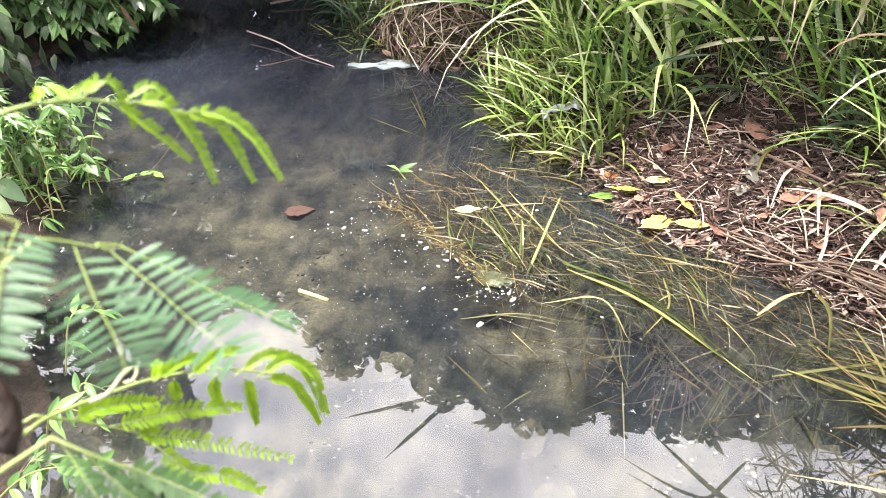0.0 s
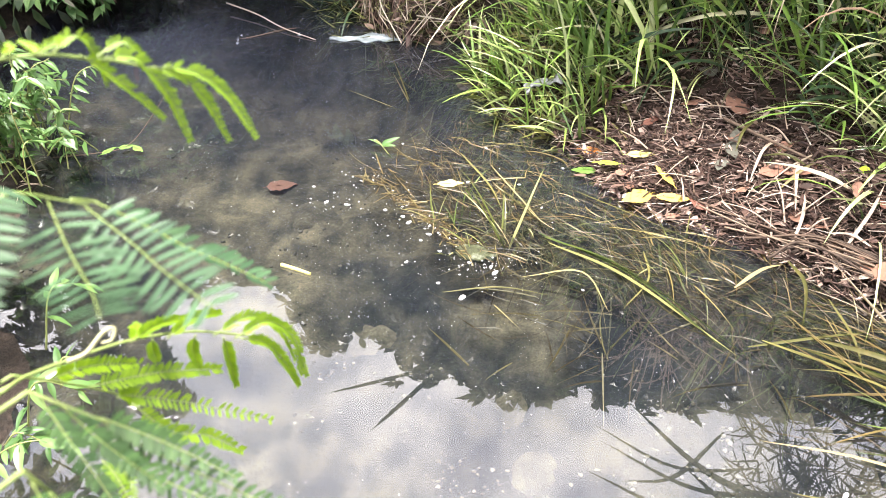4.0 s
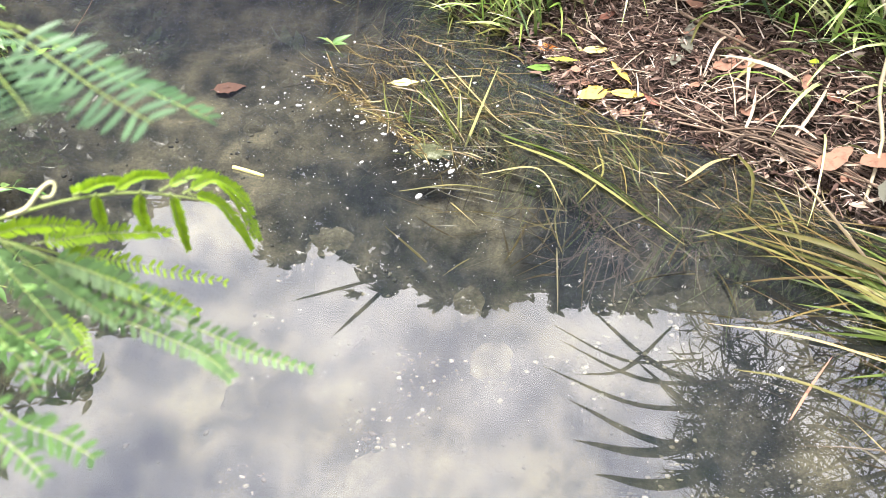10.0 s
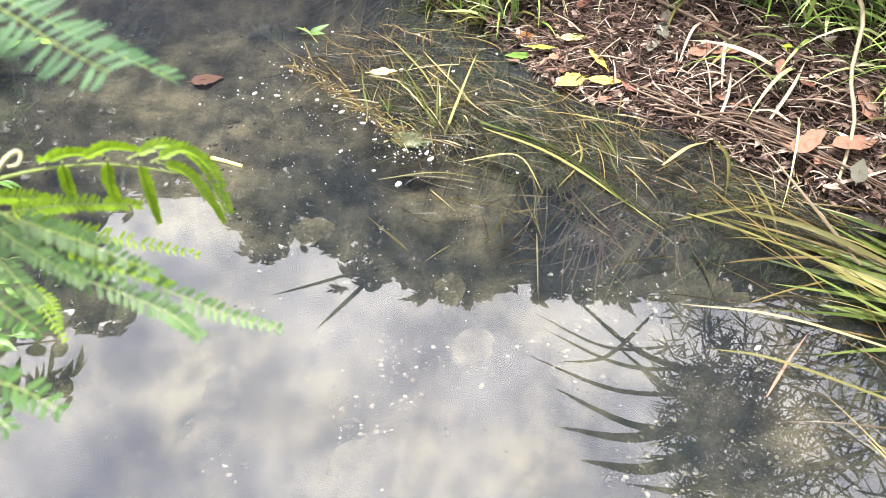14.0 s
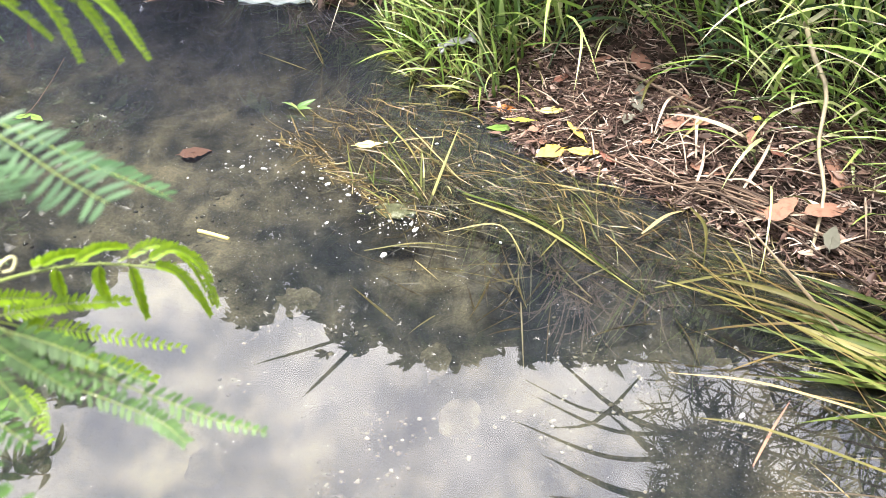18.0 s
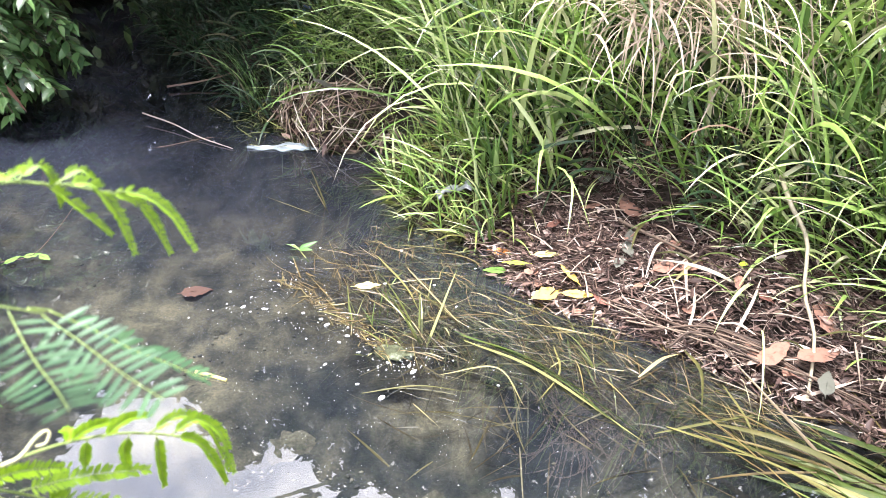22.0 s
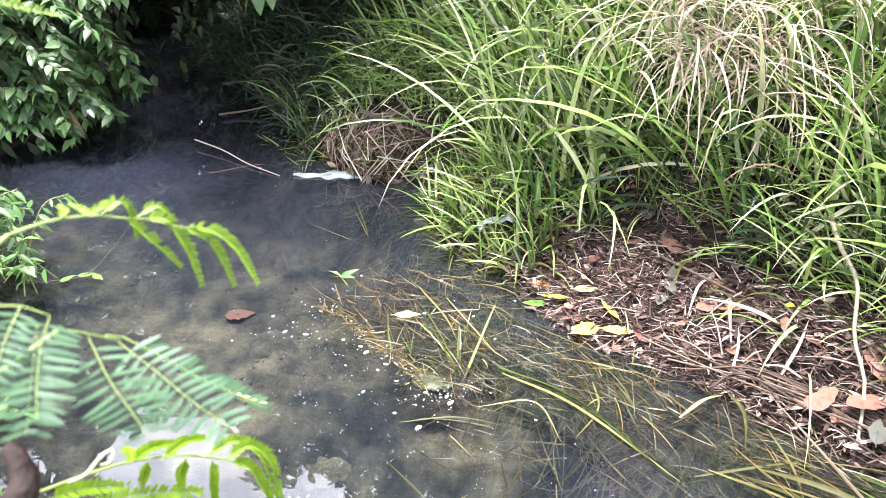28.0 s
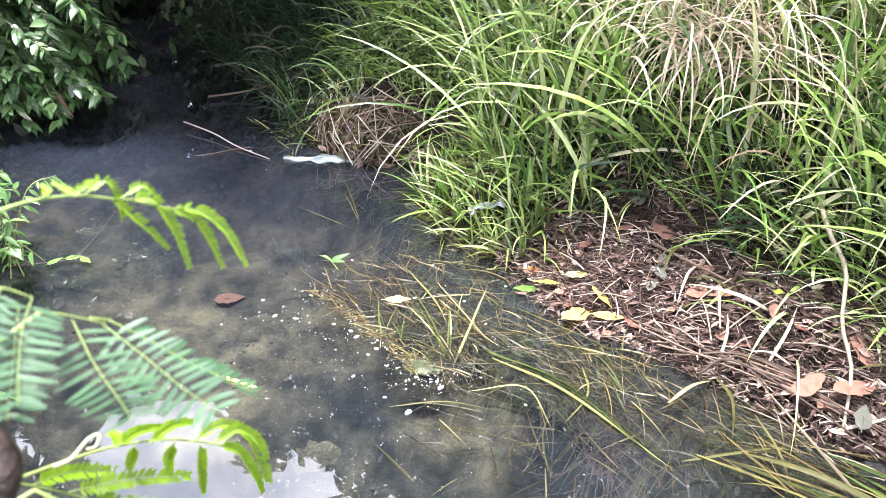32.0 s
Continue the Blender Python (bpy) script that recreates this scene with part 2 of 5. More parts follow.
M_YELLOW = plain_leaf("yellow_leaf", (0.5, 0.37, 0.08), (0.3, 0.18, 0.04), 0.35)
M_CREAM = plain_leaf("cream_leaf", (0.5, 0.44, 0.16), (0.34, 0.29, 0.1), 0.3)
M_TAN = plain_leaf("tan_leaf", (0.225, 0.122, 0.086), (0.1, 0.054, 0.036), 0.85)
M_REDDISH = plain_leaf("reddish_leaf", (0.15, 0.068, 0.05), (0.12, 0.05, 0.035))
M_RUSSET = plain_leaf("russet_leaf", (0.27, 0.135, 0.095), (0.19, 0.1, 0.07))
M_ORANGE = plain_leaf("orange_leaf", (0.5, 0.19, 0.04), (0.2, 0.07, 0.02))
M_LIME = plain_leaf("lime_leaf", (0.42, 0.55, 0.05), (0.2, 0.3, 0.03), 0.2)
M_GREENLEAF = plain_leaf("green_leaf", (0.1, 0.19, 0.035), (0.05, 0.1, 0.02), 0.3)
M_GREYLEAF = plain_leaf("grey_leaf", (0.1, 0.1, 0.08), (0.06, 0.058, 0.043), 0.5)


def bed_material():
    m, nt, b = shader("stream_bed", 0.9, 0.2)
    n1, n2, n3 = noise_tex(nt, 3.2, 5.0, 0.6), noise_tex(nt, 13.0, 6.0, 0.62), noise_tex(nt, 170.0, 3.0, 0.7)
    r1 = ramp(nt, [(0.36, (0.022, 0.024, 0.027)), (0.5, (0.07, 0.064, 0.051)), (0.66, (0.15, 0.132, 0.095))])
    r2 = ramp(nt, [(0.36, (0.42, 0.44, 0.48)), (0.6, (1.15, 1.11, 1.03))])
    r3 = ramp(nt, [(0.35, (0.65, 0.65, 0.65)), (0.7, (1.35, 1.3, 1.2))])
    # paler round a spot upstream, darker round one off the bank
    fac = n1.outputs["Fac"]
    co = nt.nodes.new("ShaderNodeTexCoord")
    for spot, reach, lift in (((-0.28, 2.05, -0.15), 0.75, 0.11), ((0.55, 1.5, -0.12), 0.6, -0.08)):
        far = nt.nodes.new("ShaderNodeVectorMath")
        far.operation = "DISTANCE"
        far.inputs[1].default_value = spot
        nt.links.new(co.outputs["Object"], far.inputs[0])
        mr = nt.nodes.new("ShaderNodeMapRange")
        mr.interpolation_type = "SMOOTHSTEP"
        mr.inputs["From Max"].default_value = reach
        mr.inputs["To Min"].default_value, mr.inputs["To Max"].default_value = lift, 0.0
        nt.links.new(far.outputs["Value"], mr.inputs["Value"])
        add = nt.nodes.new("ShaderNodeMath")
        nt.links.new(fac, add.inputs[0])
        nt.links.new(mr.outputs["Result"], add.inputs[1])
        fac = add.outputs["Value"]
    for f, r in ((fac, r1), (n2.outputs["Fac"], r2), (n3.outputs["Fac"], r3)):
        nt.links.new(f, r.inputs["Fac"])
    c = mixed(nt, r1.outputs["Color"], r2.outputs["Color"], 1.0, "MULTIPLY")
    nt.links.new(mixed(nt, c, r3.outputs["Color"], 1.0, "MULTIPLY"), b.inputs["Base Color"])
    bump(nt, b, n2.outputs["Fac"], 0.7, 0.02)
    return m


def water_material():
    """Slightly cloudy water: clear, with a little silt that grows with Y, and a mirror that grows towards grazing
    angles.
    """
    m = bpy.data.materials.new("stream_water")
    m.use_nodes = True
    nt = m.node_tree
    nt.nodes.remove(nt.nodes["Principled BSDF"])
    clear = nt.nodes.new("ShaderNodeBsdfTransparent")
    clear.inputs["Color"].default_value = (0.70, 0.745, 0.765, 1)
    silt = nt.nodes.new("ShaderNodeBsdfDiffuse")
    # blue in the silt colour also stands in for sky mirrored on dark water
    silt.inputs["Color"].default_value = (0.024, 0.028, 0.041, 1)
    gloss = nt.nodes.new("ShaderNodeBsdfGlossy")
    gloss.inputs["Roughness"].default_value = 0.0
    gloss.inputs["Color"].default_value = (1, 1, 1, 1)
    fres = nt.nodes.new("ShaderNodeFresnel")
    fres.inputs["IOR"].default_value = 1.9
    murk = noise_tex(nt, 2.2, 4.0, 0.6)
    mr = ramp(nt, [(0.35, (0.05, 0.05, 0.05)), (0.7, (0.17, 0.17, 0.17))])
    nt.links.new(murk.outputs["Fac"], mr.inputs["Fac"])
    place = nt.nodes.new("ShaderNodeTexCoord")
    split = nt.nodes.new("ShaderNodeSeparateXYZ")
    # silt share rises with Y alone; the bed gets no deeper there
    silt_rise = nt.nodes.new("ShaderNodeMapRange")
    silt_rise.inputs["From Min"].default_value, silt_rise.inputs["From Max"].default_value = 1.75, 3.0
    silt_rise.inputs["To Min"].default_value, silt_rise.inputs["To Max"].default_value = 0.0, 0.4
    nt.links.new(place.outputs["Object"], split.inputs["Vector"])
    nt.links.new(split.outputs["Y"], silt_rise.inputs["Value"])
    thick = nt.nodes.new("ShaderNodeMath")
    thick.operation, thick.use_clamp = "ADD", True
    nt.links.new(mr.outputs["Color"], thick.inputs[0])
    nt.links.new(silt_rise.outputs["Result"], thick.inputs[1])
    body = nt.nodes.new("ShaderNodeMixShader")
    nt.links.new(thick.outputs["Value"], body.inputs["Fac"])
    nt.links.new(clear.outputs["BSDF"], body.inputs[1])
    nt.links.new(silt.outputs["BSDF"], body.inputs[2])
    top = nt.nodes.new("ShaderNodeMixShader")
    nt.links.new(fres.outputs["Fac"], top.inputs["Fac"])
    nt.links.new(body.outputs["Shader"], top.inputs[1])
    nt.links.new(gloss.outputs["BSDF"], top.inputs[2])
    nt.links.new(top.outputs["Shader"], nt.nodes["Material Output"].inputs["Surface"])
    return m


M_BED = bed_material()
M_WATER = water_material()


def plastic(name, colour, trans=0.3):
    m, nt, b = shader(name, 0.3, 0.5)
    n = noise_tex(nt, 40.0, 4.0)
    r = ramp(nt, [(0.35, tuple(c * 0.72 for c in colour)), (0.65, colour)])
    nt.links.new(n.outputs["Fac"], r.inputs["Fac"])
    nt.links.new(r.outputs["Color"], b.inputs["Base Color"])
    bump(nt, b, n.outputs["Fac"], 0.5, 0.006)
    return m


M_BAG = plastic("white_film", (0.22, 0.26, 0.27))
M_RAG = plastic("dirty_rag", (0.2, 0.21, 0.21))
M_BLUE = plastic("blue_print", (0.2, 0.3, 0.6))
M_YELPRINT = plastic("yellow_print", (0.75, 0.6, 0.08))
M_POD = earthy("pod_skin", [(0.3, (0.012, 0.007, 0.005)), (0.7, (0.035, 0.019, 0.013))], 20.0, 150.0, 0.6)


# ---- mesh helpers ----
def link(name, verts, faces, mat, parent=None, label="", smooth=True, mesh=None):
    if mesh is None:
        mesh = bpy.data.meshes.new(name)
        mesh.from_pydata(verts, [], faces)
        if smooth:
            mesh.shade_smooth()
        mesh.materials.append(mat)
    ob = new(name, mesh)
    if parent is not None:
        ob.parent = parent
    if label:
        ob["label"] = label
    return ob


def thing(name, place=(0, 0, 0), turn=0.0):
    e = new(name)
    e.empty_display_size = 0.05
    e.matrix_world = pose(*place, 0, 0, turn)
    return e


def v3(*a):
    return np.array(a, dtype=float)


def smooth01(x):
    x = np.clip(x, 0, 1)
    return x * x * (3 - 2 * x)


class Heap:
    """Collects many small meshes into one."""

    def __init__(self):
        self.v, self.f, self.n = [], [], 0

    def add(self, verts, faces):
        k = self.n
        self.v.extend(verts)
        self.f.extend([tuple(i + k for i in f) for f in faces])
        self.n += len(verts)

    def add_grid(self, grid):
        """grid: blades x along x across x 3."""
        n, s, c, _ = grid.shape
        idx = np.arange(n * s * c).reshape(n, s, c) + self.n
        f = np.stack([idx[:, :-1, :-1], idx[:, :-1, 1:], idx[:, 1:, 1:], idx[:, 1:, :-1]], -1).reshape(-1, 4)
        self.v.extend(grid.reshape(-1, 3).tolist())
        self.f.extend(f.tolist())
        self.n += n * s * c

    def leaves(self, place, head, pitch, roll, length, width, droop=0.25, fold=0.2, segs=3):
        """Many leaves at once: arrays of places, turns in degrees and sizes."""
        g = leaf_grid(1.0, 1.0, 0.0, 0.0, segs)
        x = g[None, ..., 0] * length[:, None, None]
        y = g[None, ..., 1] * width[:, None, None]
        z = -droop * length[:, None, None] * g[None, ..., 0] ** 2 + np.abs(y) * fold
        a, b, r = np.radians(head)[:, None, None], np.radians(pitch)[:, None, None], np.radians(roll)[:, None, None]
        y, z = y * np.cos(r) - z * np.sin(r), y * np.sin(r) + z * np.cos(r)
        x, z = x * np.cos(b) + z * np.sin(b), -x * np.sin(b) + z * np.cos(b)
        x, y = x * np.cos(a) - y * np.sin(a), x * np.sin(a) + y * np.cos(a)
        self.add_grid(np.stack([x, y, z], -1) + np.asarray(place)[:, None, None, :])

    def done(self, name, mat, parent=None, label=""):
        return link(name, self.v, self.f, mat, parent, label)


def blades(rng, base, head, length, width, rise, bend, segs=7, fold=0.25, twist=0.5, sway=0.0):
    """Arching ribbons. base: n x 3; head: the way each leans; rise: first slope; bend: how far it turns over (radians)."""
    n = len(base)
    s = np.linspace(0, 1, segs + 1)
    a = rise[:, None] - bend[:, None] * s[None, :] ** 1.25
    hd = head[:, None] + sway * rng.normal(0, 1, (n, 1)) * s[None, :]
    step = length[:, None] / segs
    d = np.stack([np.cos(a) * np.cos(hd), np.cos(a) * np.sin(hd), np.sin(a)], -1)
    p = np.zeros((n, segs + 1, 3))
    p[:, 1:] = np.cumsum(0.5 * (d[:, 1:] + d[:, :-1]) * step[:, :, None], 1)
    p += base[:, None, :]
    side = np.stack([-np.sin(hd), np.cos(hd), np.zeros_like(hd)], -1)
    up = np.cross(d, side)
    tw = (rng.normal(0, twist, n)[:, None] + rng.normal(0, twist, n)[:, None] * s[None, :])[..., None]
    w = side * np.cos(tw) + up * np.sin(tw)
    nrm = np.cross(d, w)
    prof = (np.minimum(1, 0.55 + 2.2 * s) * (1 - s ** 2.6) + 0.02)[None, :, None] * width[:, None, None] * 0.5
    left, right, mid = p - w * prof, p + w * prof, p + nrm * prof * fold
    return np.stack([left, mid, right], 2)


def tube(points, r0, r1, sides=6, cap=True):
    pts = [Vector(p) for p in points]
    v, f = [], []
    n = len(pts)
    for i, p in enumerate(pts):
        d = (pts[min(i + 1, n - 1)] - pts[max(i - 1, 0)]).normalized()
        a = d.orthogonal().normalized() if i == 0 else (a - d * a.dot(d)).normalized()
        b = d.cross(a)
        r = r0 + (r1 - r0) * i / max(1, n - 1)
        for k in range(sides):
            t = 2 * math.pi * k / sides
            v.append(tuple(p + a * (r * math.cos(t)) + b * (r * math.sin(t))))
    for i in range(n - 1):
        for k in range(sides):
            j = (k + 1) % sides
            f.append((i * sides + k, i * sides + j, (i + 1) * sides + j, (i + 1) * sides + k))
    if cap:
        f.append(tuple(reversed(range(sides))))
        f.append(tuple(range((n - 1) * sides, n * sides)))
    return v, f


def curve(points, n):
    """A smooth line through a few points."""
    P = [Vector(p) for p in points]
    P = [2 * P[0] - P[1]] + P + [2 * P[-1] - P[-2]]
    out = []
    m = len(P) - 3
    for k in range(n + 1):
        u = k / n * m
        i = min(int(u), m - 1)
        t = u - i
        a, b, c, d = P[i:i + 4]
        out.append(0.5 * (2 * b + (c - a) * t + (2 * a - 5 * b + 4 * c - d) * t * t + (3 * b - a - 3 * c + d) * t ** 3))
    return out


def leaf_grid(length, width, droop=0.25, fold=0.22, segs=6, point=1.0, curl=0.0, wave=0.0, seed=0, ragged=0.0, full=0.85):
    """One leaf along +x with its midrib on the axis, folded and drooping, as along x across x 3."""
    rng = np.random.default_rng(seed)
    s = np.linspace(0, 1, segs + 1)
    prof = np.sin(np.pi * np.clip(s, 0, 1) ** (0.72 * point)) ** full * width * 0.5
    prof[-1] = width * 0.01
    prof[0] = width * 0.03
    c = np.array([-1.0, -0.5, 0.0, 0.5, 1.0])
    x = np.repeat((s * length)[:, None], 5, 1)
    y = prof[:, None] * c[None, :] * (1 + ragged * rng.normal(0, 1, (segs + 1, 5)))
    z = -droop * length * (s ** 2)[:, None] + np.abs(y) * fold - curl * (y / width) ** 2 * width
    z = z + wave * rng.normal(0, 1, z.shape) * width
    return np.stack([x, y, z], -1)


def leaf_mesh(name, mat, *a, stalk=0.0, **k):
    g = leaf_grid(*a, **k)
    h = Heap()
    h.add_grid(g[None])
    if stalk:
        h.add(*tube([(-stalk, 0, 0.0), (0, 0, 0), (a[0] * 0.3, 0, 0)], 0.0011, 0.0008, 4))
    me = bpy.data.meshes.new(name)
    me.from_pydata(h.v, [], h.f)
    me.shade_smooth()
    me.materials.append(mat)
    return me


def turned(place, heading, pitch=0.0, roll=0.0, scale=1.0):
    """A pose whose +x points along heading (degrees), tipped down by pitch and rolled."""
    return Matrix.Translation(place) @ Euler((0, 0, radians(heading))).to_matrix().to_4x4() @ Euler((0, radians(pitch), 0)).to_matrix().to_4x4() @ Euler((radians(roll), 0, 0)).to_matrix().to_4x4() @ Matrix.Scale(scale, 4)


# ---- the lie of the land ----
SHORE = [(1.6, 0.35), (1.42, 0.9), (1.34, 1.3), (1.2, 1.5), (1.07, 1.61), (0.95, 1.73), (0.74, 1.87), (0.58, 1.97), (0.44, 2.2), (0.22, 2.36), (0.12, 2.6),
         (0.08, 2.9), (-0.25, 3.03), (-0.5, 3.3), (-0.9, 3.95), (-1.35, 4.55), (-1.75, 5.6), (-2.3, 5.6), (-2.0, 4.7), (-1.62, 3.75), (-1.75, 3.3), (-1.9, 2.7),
         (-1.35, 2.25), (-1.1, 2.0), (-1.0, 1.6), (-0.72, 1.35), (-0.62, 0.95), (-0.5, 0.62), (0.3, 0.45), (0.9, 0.32)]


def shore_distance(x, y):
    """Metres from the waterline: positive on land, negative in the water."""
    x, y = np.asarray(x, float), np.asarray(y, float)
    best = np.full(x.shape, 1e9)
    inside = np.zeros(x.shape, bool)
    for (ax, ay), (bx, by) in zip(SHORE, SHORE[1:] + SHORE[:1]):
        dx, dy = bx - ax, by - ay
        t = np.clip(((x - ax) * dx + (y - ay) * dy) / (dx * dx + dy * dy), 0, 1)
        best = np.minimum(best, np.hypot(x - ax - t * dx, y - ay - t * dy))
        cross = (ay > y) != (by > y)
        xi = ax + (y - ay) * dx / (dy if dy else 1e-9)
        inside ^= cross & (x < xi)
    return np.where(inside, -best, best)


def shelf_distance(x, y):
    """Metres from the middle line of the shelf of litter."""
    ax, ay, bx, by = 0.72, 2.10, 1.26, 1.70
    t = np.clip(((x - ax) * (bx - ax) + (y - ay) * (by - ay)) / ((bx - ax) ** 2 + (by - ay) ** 2), 0, 1)
    return np.hypot(x - ax - t * (bx - ax), y - ay - t * (by - ay))


def ripple(x, y, s, seed=0.0):
    return (np.sin(x * s * 1.3 + 1.7 * np.sin(y * s * 0.9 + seed)) * np.sin(y * s * 1.1 + 1.3 * np.sin(x * s * 0.7 + 2 * seed)))


def land(x, y):
    x, y = np.asarray(x, float), np.asarray(y, float)
    d = shore_distance(x, y)
    bed = -0.012 - 0.13 * smooth01(-d / 0.4) + 0.014 * ripple(x, y, 9, 1.0) + 0.008 * ripple(x, y, 23, 2.0)
    shelf = 0.34 * smooth01((0.42 - shelf_distance(x, y)) / 0.3)
    bank = 0.10 * smooth01(d / 0.25) + 1.6 * (1 - np.exp(-np.maximum(0, d - 0.1 - shelf) * 0.42)) + 0.02 * ripple(x, y, 8, 3.0) * smooth01(d / 0.1)
    near = smooth01((1.15 - y) / 1.6) * smooth01((2.6 - x) / 1.4) * smooth01((x + 3.4) / 2.2)
    bank = bank * (1 - near) + np.minimum(bank, 0.10 * smooth01(d / 0.25) + 0.02 * np.maximum(d, 0)) * near
    return np.where(d < 0, bed, bank)


def axis(lo, hi, step, far):
    mid = list(np.arange(lo, hi + step / 2, step))
    out, g = [], step
    p, q, head, tail = lo, hi, [], []
    while p > -far:
        g *= 1.35
        p, q = p - g, q + g
        head.append(p), tail.append(q)
    return np.array(head[::-1] + mid + tail)


gx, gy = axis(-2.3, 2.6, 0.03, 400), axis(0.2, 5.4, 0.03, 400)
GX, GY = np.meshgrid(gx, gy, indexing="ij")
GZ = land(GX, GY)
h = Heap()
h.add_grid(np.stack([GX, GY, GZ], -1)[None])
h.f = [f[::-1] for f in h.f]
ground = tagged(h.done("ground", M_GROUND), "dark soil stream bank with a sandy bed under shallow water", "ground", kind="structure")
ground.data.materials.append(M_BED)
ground.data.materials.append(M_MUD)
wet = (shore_distance(0.5 * (GX[1:, 1:] + GX[:-1, :-1]), 0.5 * (GY[1:, 1:] + GY[:-1, :-1])) < 0.0).astype(np.int32)
cx, cy = 0.5 * (GX[1:, 1:] + GX[:-1, :-1]), 0.5 * (GY[1:, 1:] + GY[:-1, :-1])
muddy = (wet == 1) & (cx > 0.0) & (cy > 0.8) & (cy < 2.7) & (shore_distance(cx, cy) > -0.27 + 0.05 * ripple(cx, cy, 9, 0.7))
wet[muddy] = 2
ground.data.polygons.foreach_set("material_index", wet.ravel())

wx, wy = np.meshgrid(np.linspace(-2.6, 1.8, 60), np.linspace(0.2, 6.0, 80), indexing="ij")
h = Heap()
h.add_grid(np.stack([wx, wy, np.zeros_like(wx)], -1)[None, :, ::-1])
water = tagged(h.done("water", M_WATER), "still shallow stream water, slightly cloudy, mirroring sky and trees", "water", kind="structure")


# ---- grass of the banks ----
def scatter(rng, n, x0, x1, y0, y1, keep):
    x, y = rng.uniform(x0, x1, n), rng.uniform(y0, y1, n)
    k = keep(x, y)
    return x[k], y[k]


def grass_mass(name, label, seed, n, box, keep, length, width, lean, spread, mat, rise=(1.1, 1.5), bend=(1.2, 2.6), clear=0.0):
    rng = np.random.default_rng(seed)
    x, y = scatter(rng, n, *box, keep)
    m = len(x)
    base = np.stack([x, y, land(x, y) - 0.01], -1)
    g = blades(rng, base, radians(lean) + rng.normal(0, spread, m), rng.uniform(*length, m), rng.uniform(*width, m), rng.uniform(*rise, m), rng.uniform(*bend, m), sway=0.3)
    tx, ty = g[:, -1, 1, 0], g[:, -1, 1, 1]
    over = ((shelf_distance(tx, ty) < 0.27) | (shore_distance(tx, ty) < -0.03)) & (ty < 2.95)
    g = g[~over | (rng.random(m) >= clear)]
    hp = Heap()
    hp.add_grid(g)
    return tagged(hp.done(name, mat), label, "grass", kind="stuff")


def on_bank(lo, hi, shelf=0.33):
    def keep(x, y):
        d = shore_distance(x, y)
        return (d > lo) & (d < hi) & (shelf_distance(x, y) > shelf) & (y > 1.25) & (np.hypot((x + 0.03) / 1.15, y - 3.0) > 0.34)
    return keep


def tall_bank(x, y):
    return on_bank(0.04, 2.2, 0.23)(x, y) & (shore_distance(x, y) > np.where((x < 0.7) & (y < 3.0), 0.22, 0.04)) & (y > 1.62)


def litter_edge(x, y):
    """The end of the shelf that grass has overgrown."""
    return (x > np.where(y < 1.76, 1.3, 1.08) + 0.05 * np.sin(23 * y)) & (shore_distance(x, y) > 0.07) & (np.sin(17 * x) * np.sin(19 * y + 1) > -0.35)


grass_mass("bank_grass", "tall green grass arching over the stream bank", 19, 16500, (0.05, 3.4, 1.3, 4.6), tall_bank, (0.3, 0.8), (0.006, 0.02), 215, 1.7, M_GRASS, rise=(0.6, 1.55), bend=(0.1, 1.3), clear=0.85)
grass_mass("arched_grass", "long bowed grass blades leaning over the bank", 29, 3900, (0.4, 3.0, 1.5, 4.2), tall_bank, (0.4, 0.85), (0.006, 0.016), 225, 0.9, M_GRASS, rise=(0.8, 1.5), bend=(1.0, 2.2), clear=0.8)
# dark low blades stand in for shade between the taller ones
grass_mass("under_grass", "low grass at the foot of the bank, coloured dark for shade", 39, 9000, (0.05, 3.0, 1.4, 4.2), tall_bank, (0.12, 0.34), (0.006, 0.016), 215, 2.5, M_SHADEGRASS, rise=(0.3, 1.5), bend=(0.2, 1.6))
grass_mass("fine_grass", "fine green grass at the water's edge", 12, 2600, (0.0, 2.2, 1.6, 3.4), on_bank(0.07, 0.7, 0.22), (0.14, 0.36), (0.003, 0.008), 215, 1.7, M_GRASS, rise=(0.3, 1.5), bend=(0.1, 1.4))
# shade under the upstream trees is put into this grass colour
grass_mass("shaded_grass", "upstream bank grass in a green darkened for shade", 13, 8000, (-1.6, 0.6, 3.1, 6.2), on_bank(0.02, 1.6), (0.14, 0.4), (0.005, 0.013), 225, 1.8, M_SHADEGRASS, rise=(0.4, 1.5), bend=(0.5, 2.2))
grass_mass("mound_grass", "mixed green grass growing over the debris mound", 17, 1500, (-0.3, 0.4, 3.14, 3.62), lambda x, y: (shore_distance(x, y) > 0.03) & (np.hypot((x + 0.1) / 1.3, y - 3.1) > 0.17), (0.1, 0.36), (0.004, 0.011), 215, 1.6, M_GRASS, rise=(0.4, 1.4), bend=(0.5, 2.0))

grass_mass("edge_grass", "low yellow-green grass trailing into the water", 14, 1500, (0.08, 0.62, 2.1, 2.85), on_bank(0.0, 0.34, 0.27), (0.06, 0.18), (0.004, 0.01), 215, 2.6, M_EDGE, rise=(0.0, 0.9), bend=(0.0, 1.0))
grass_mass("edge_shoots", "green grass shoots rising at the waterline", 24, 900, (0.08, 0.62, 2.1, 2.85), on_bank(0.02, 0.34, 0.27), (0.12, 0.3), (0.005, 0.011), 215, 1.6, M_GRASS, rise=(0.5, 1.5), bend=(0.1, 1.1))
grass_mass("dry_blades", "scattered dry straw blades among the green grass", 34, 900, (0.1, 2.6, 1.6, 3.8), tall_bank, (0.25, 0.65), (0.003, 0.009), 225, 1.6, M_STRAW, rise=(0.5, 1.5), bend=(0.3, 2.2), clear=0.95)
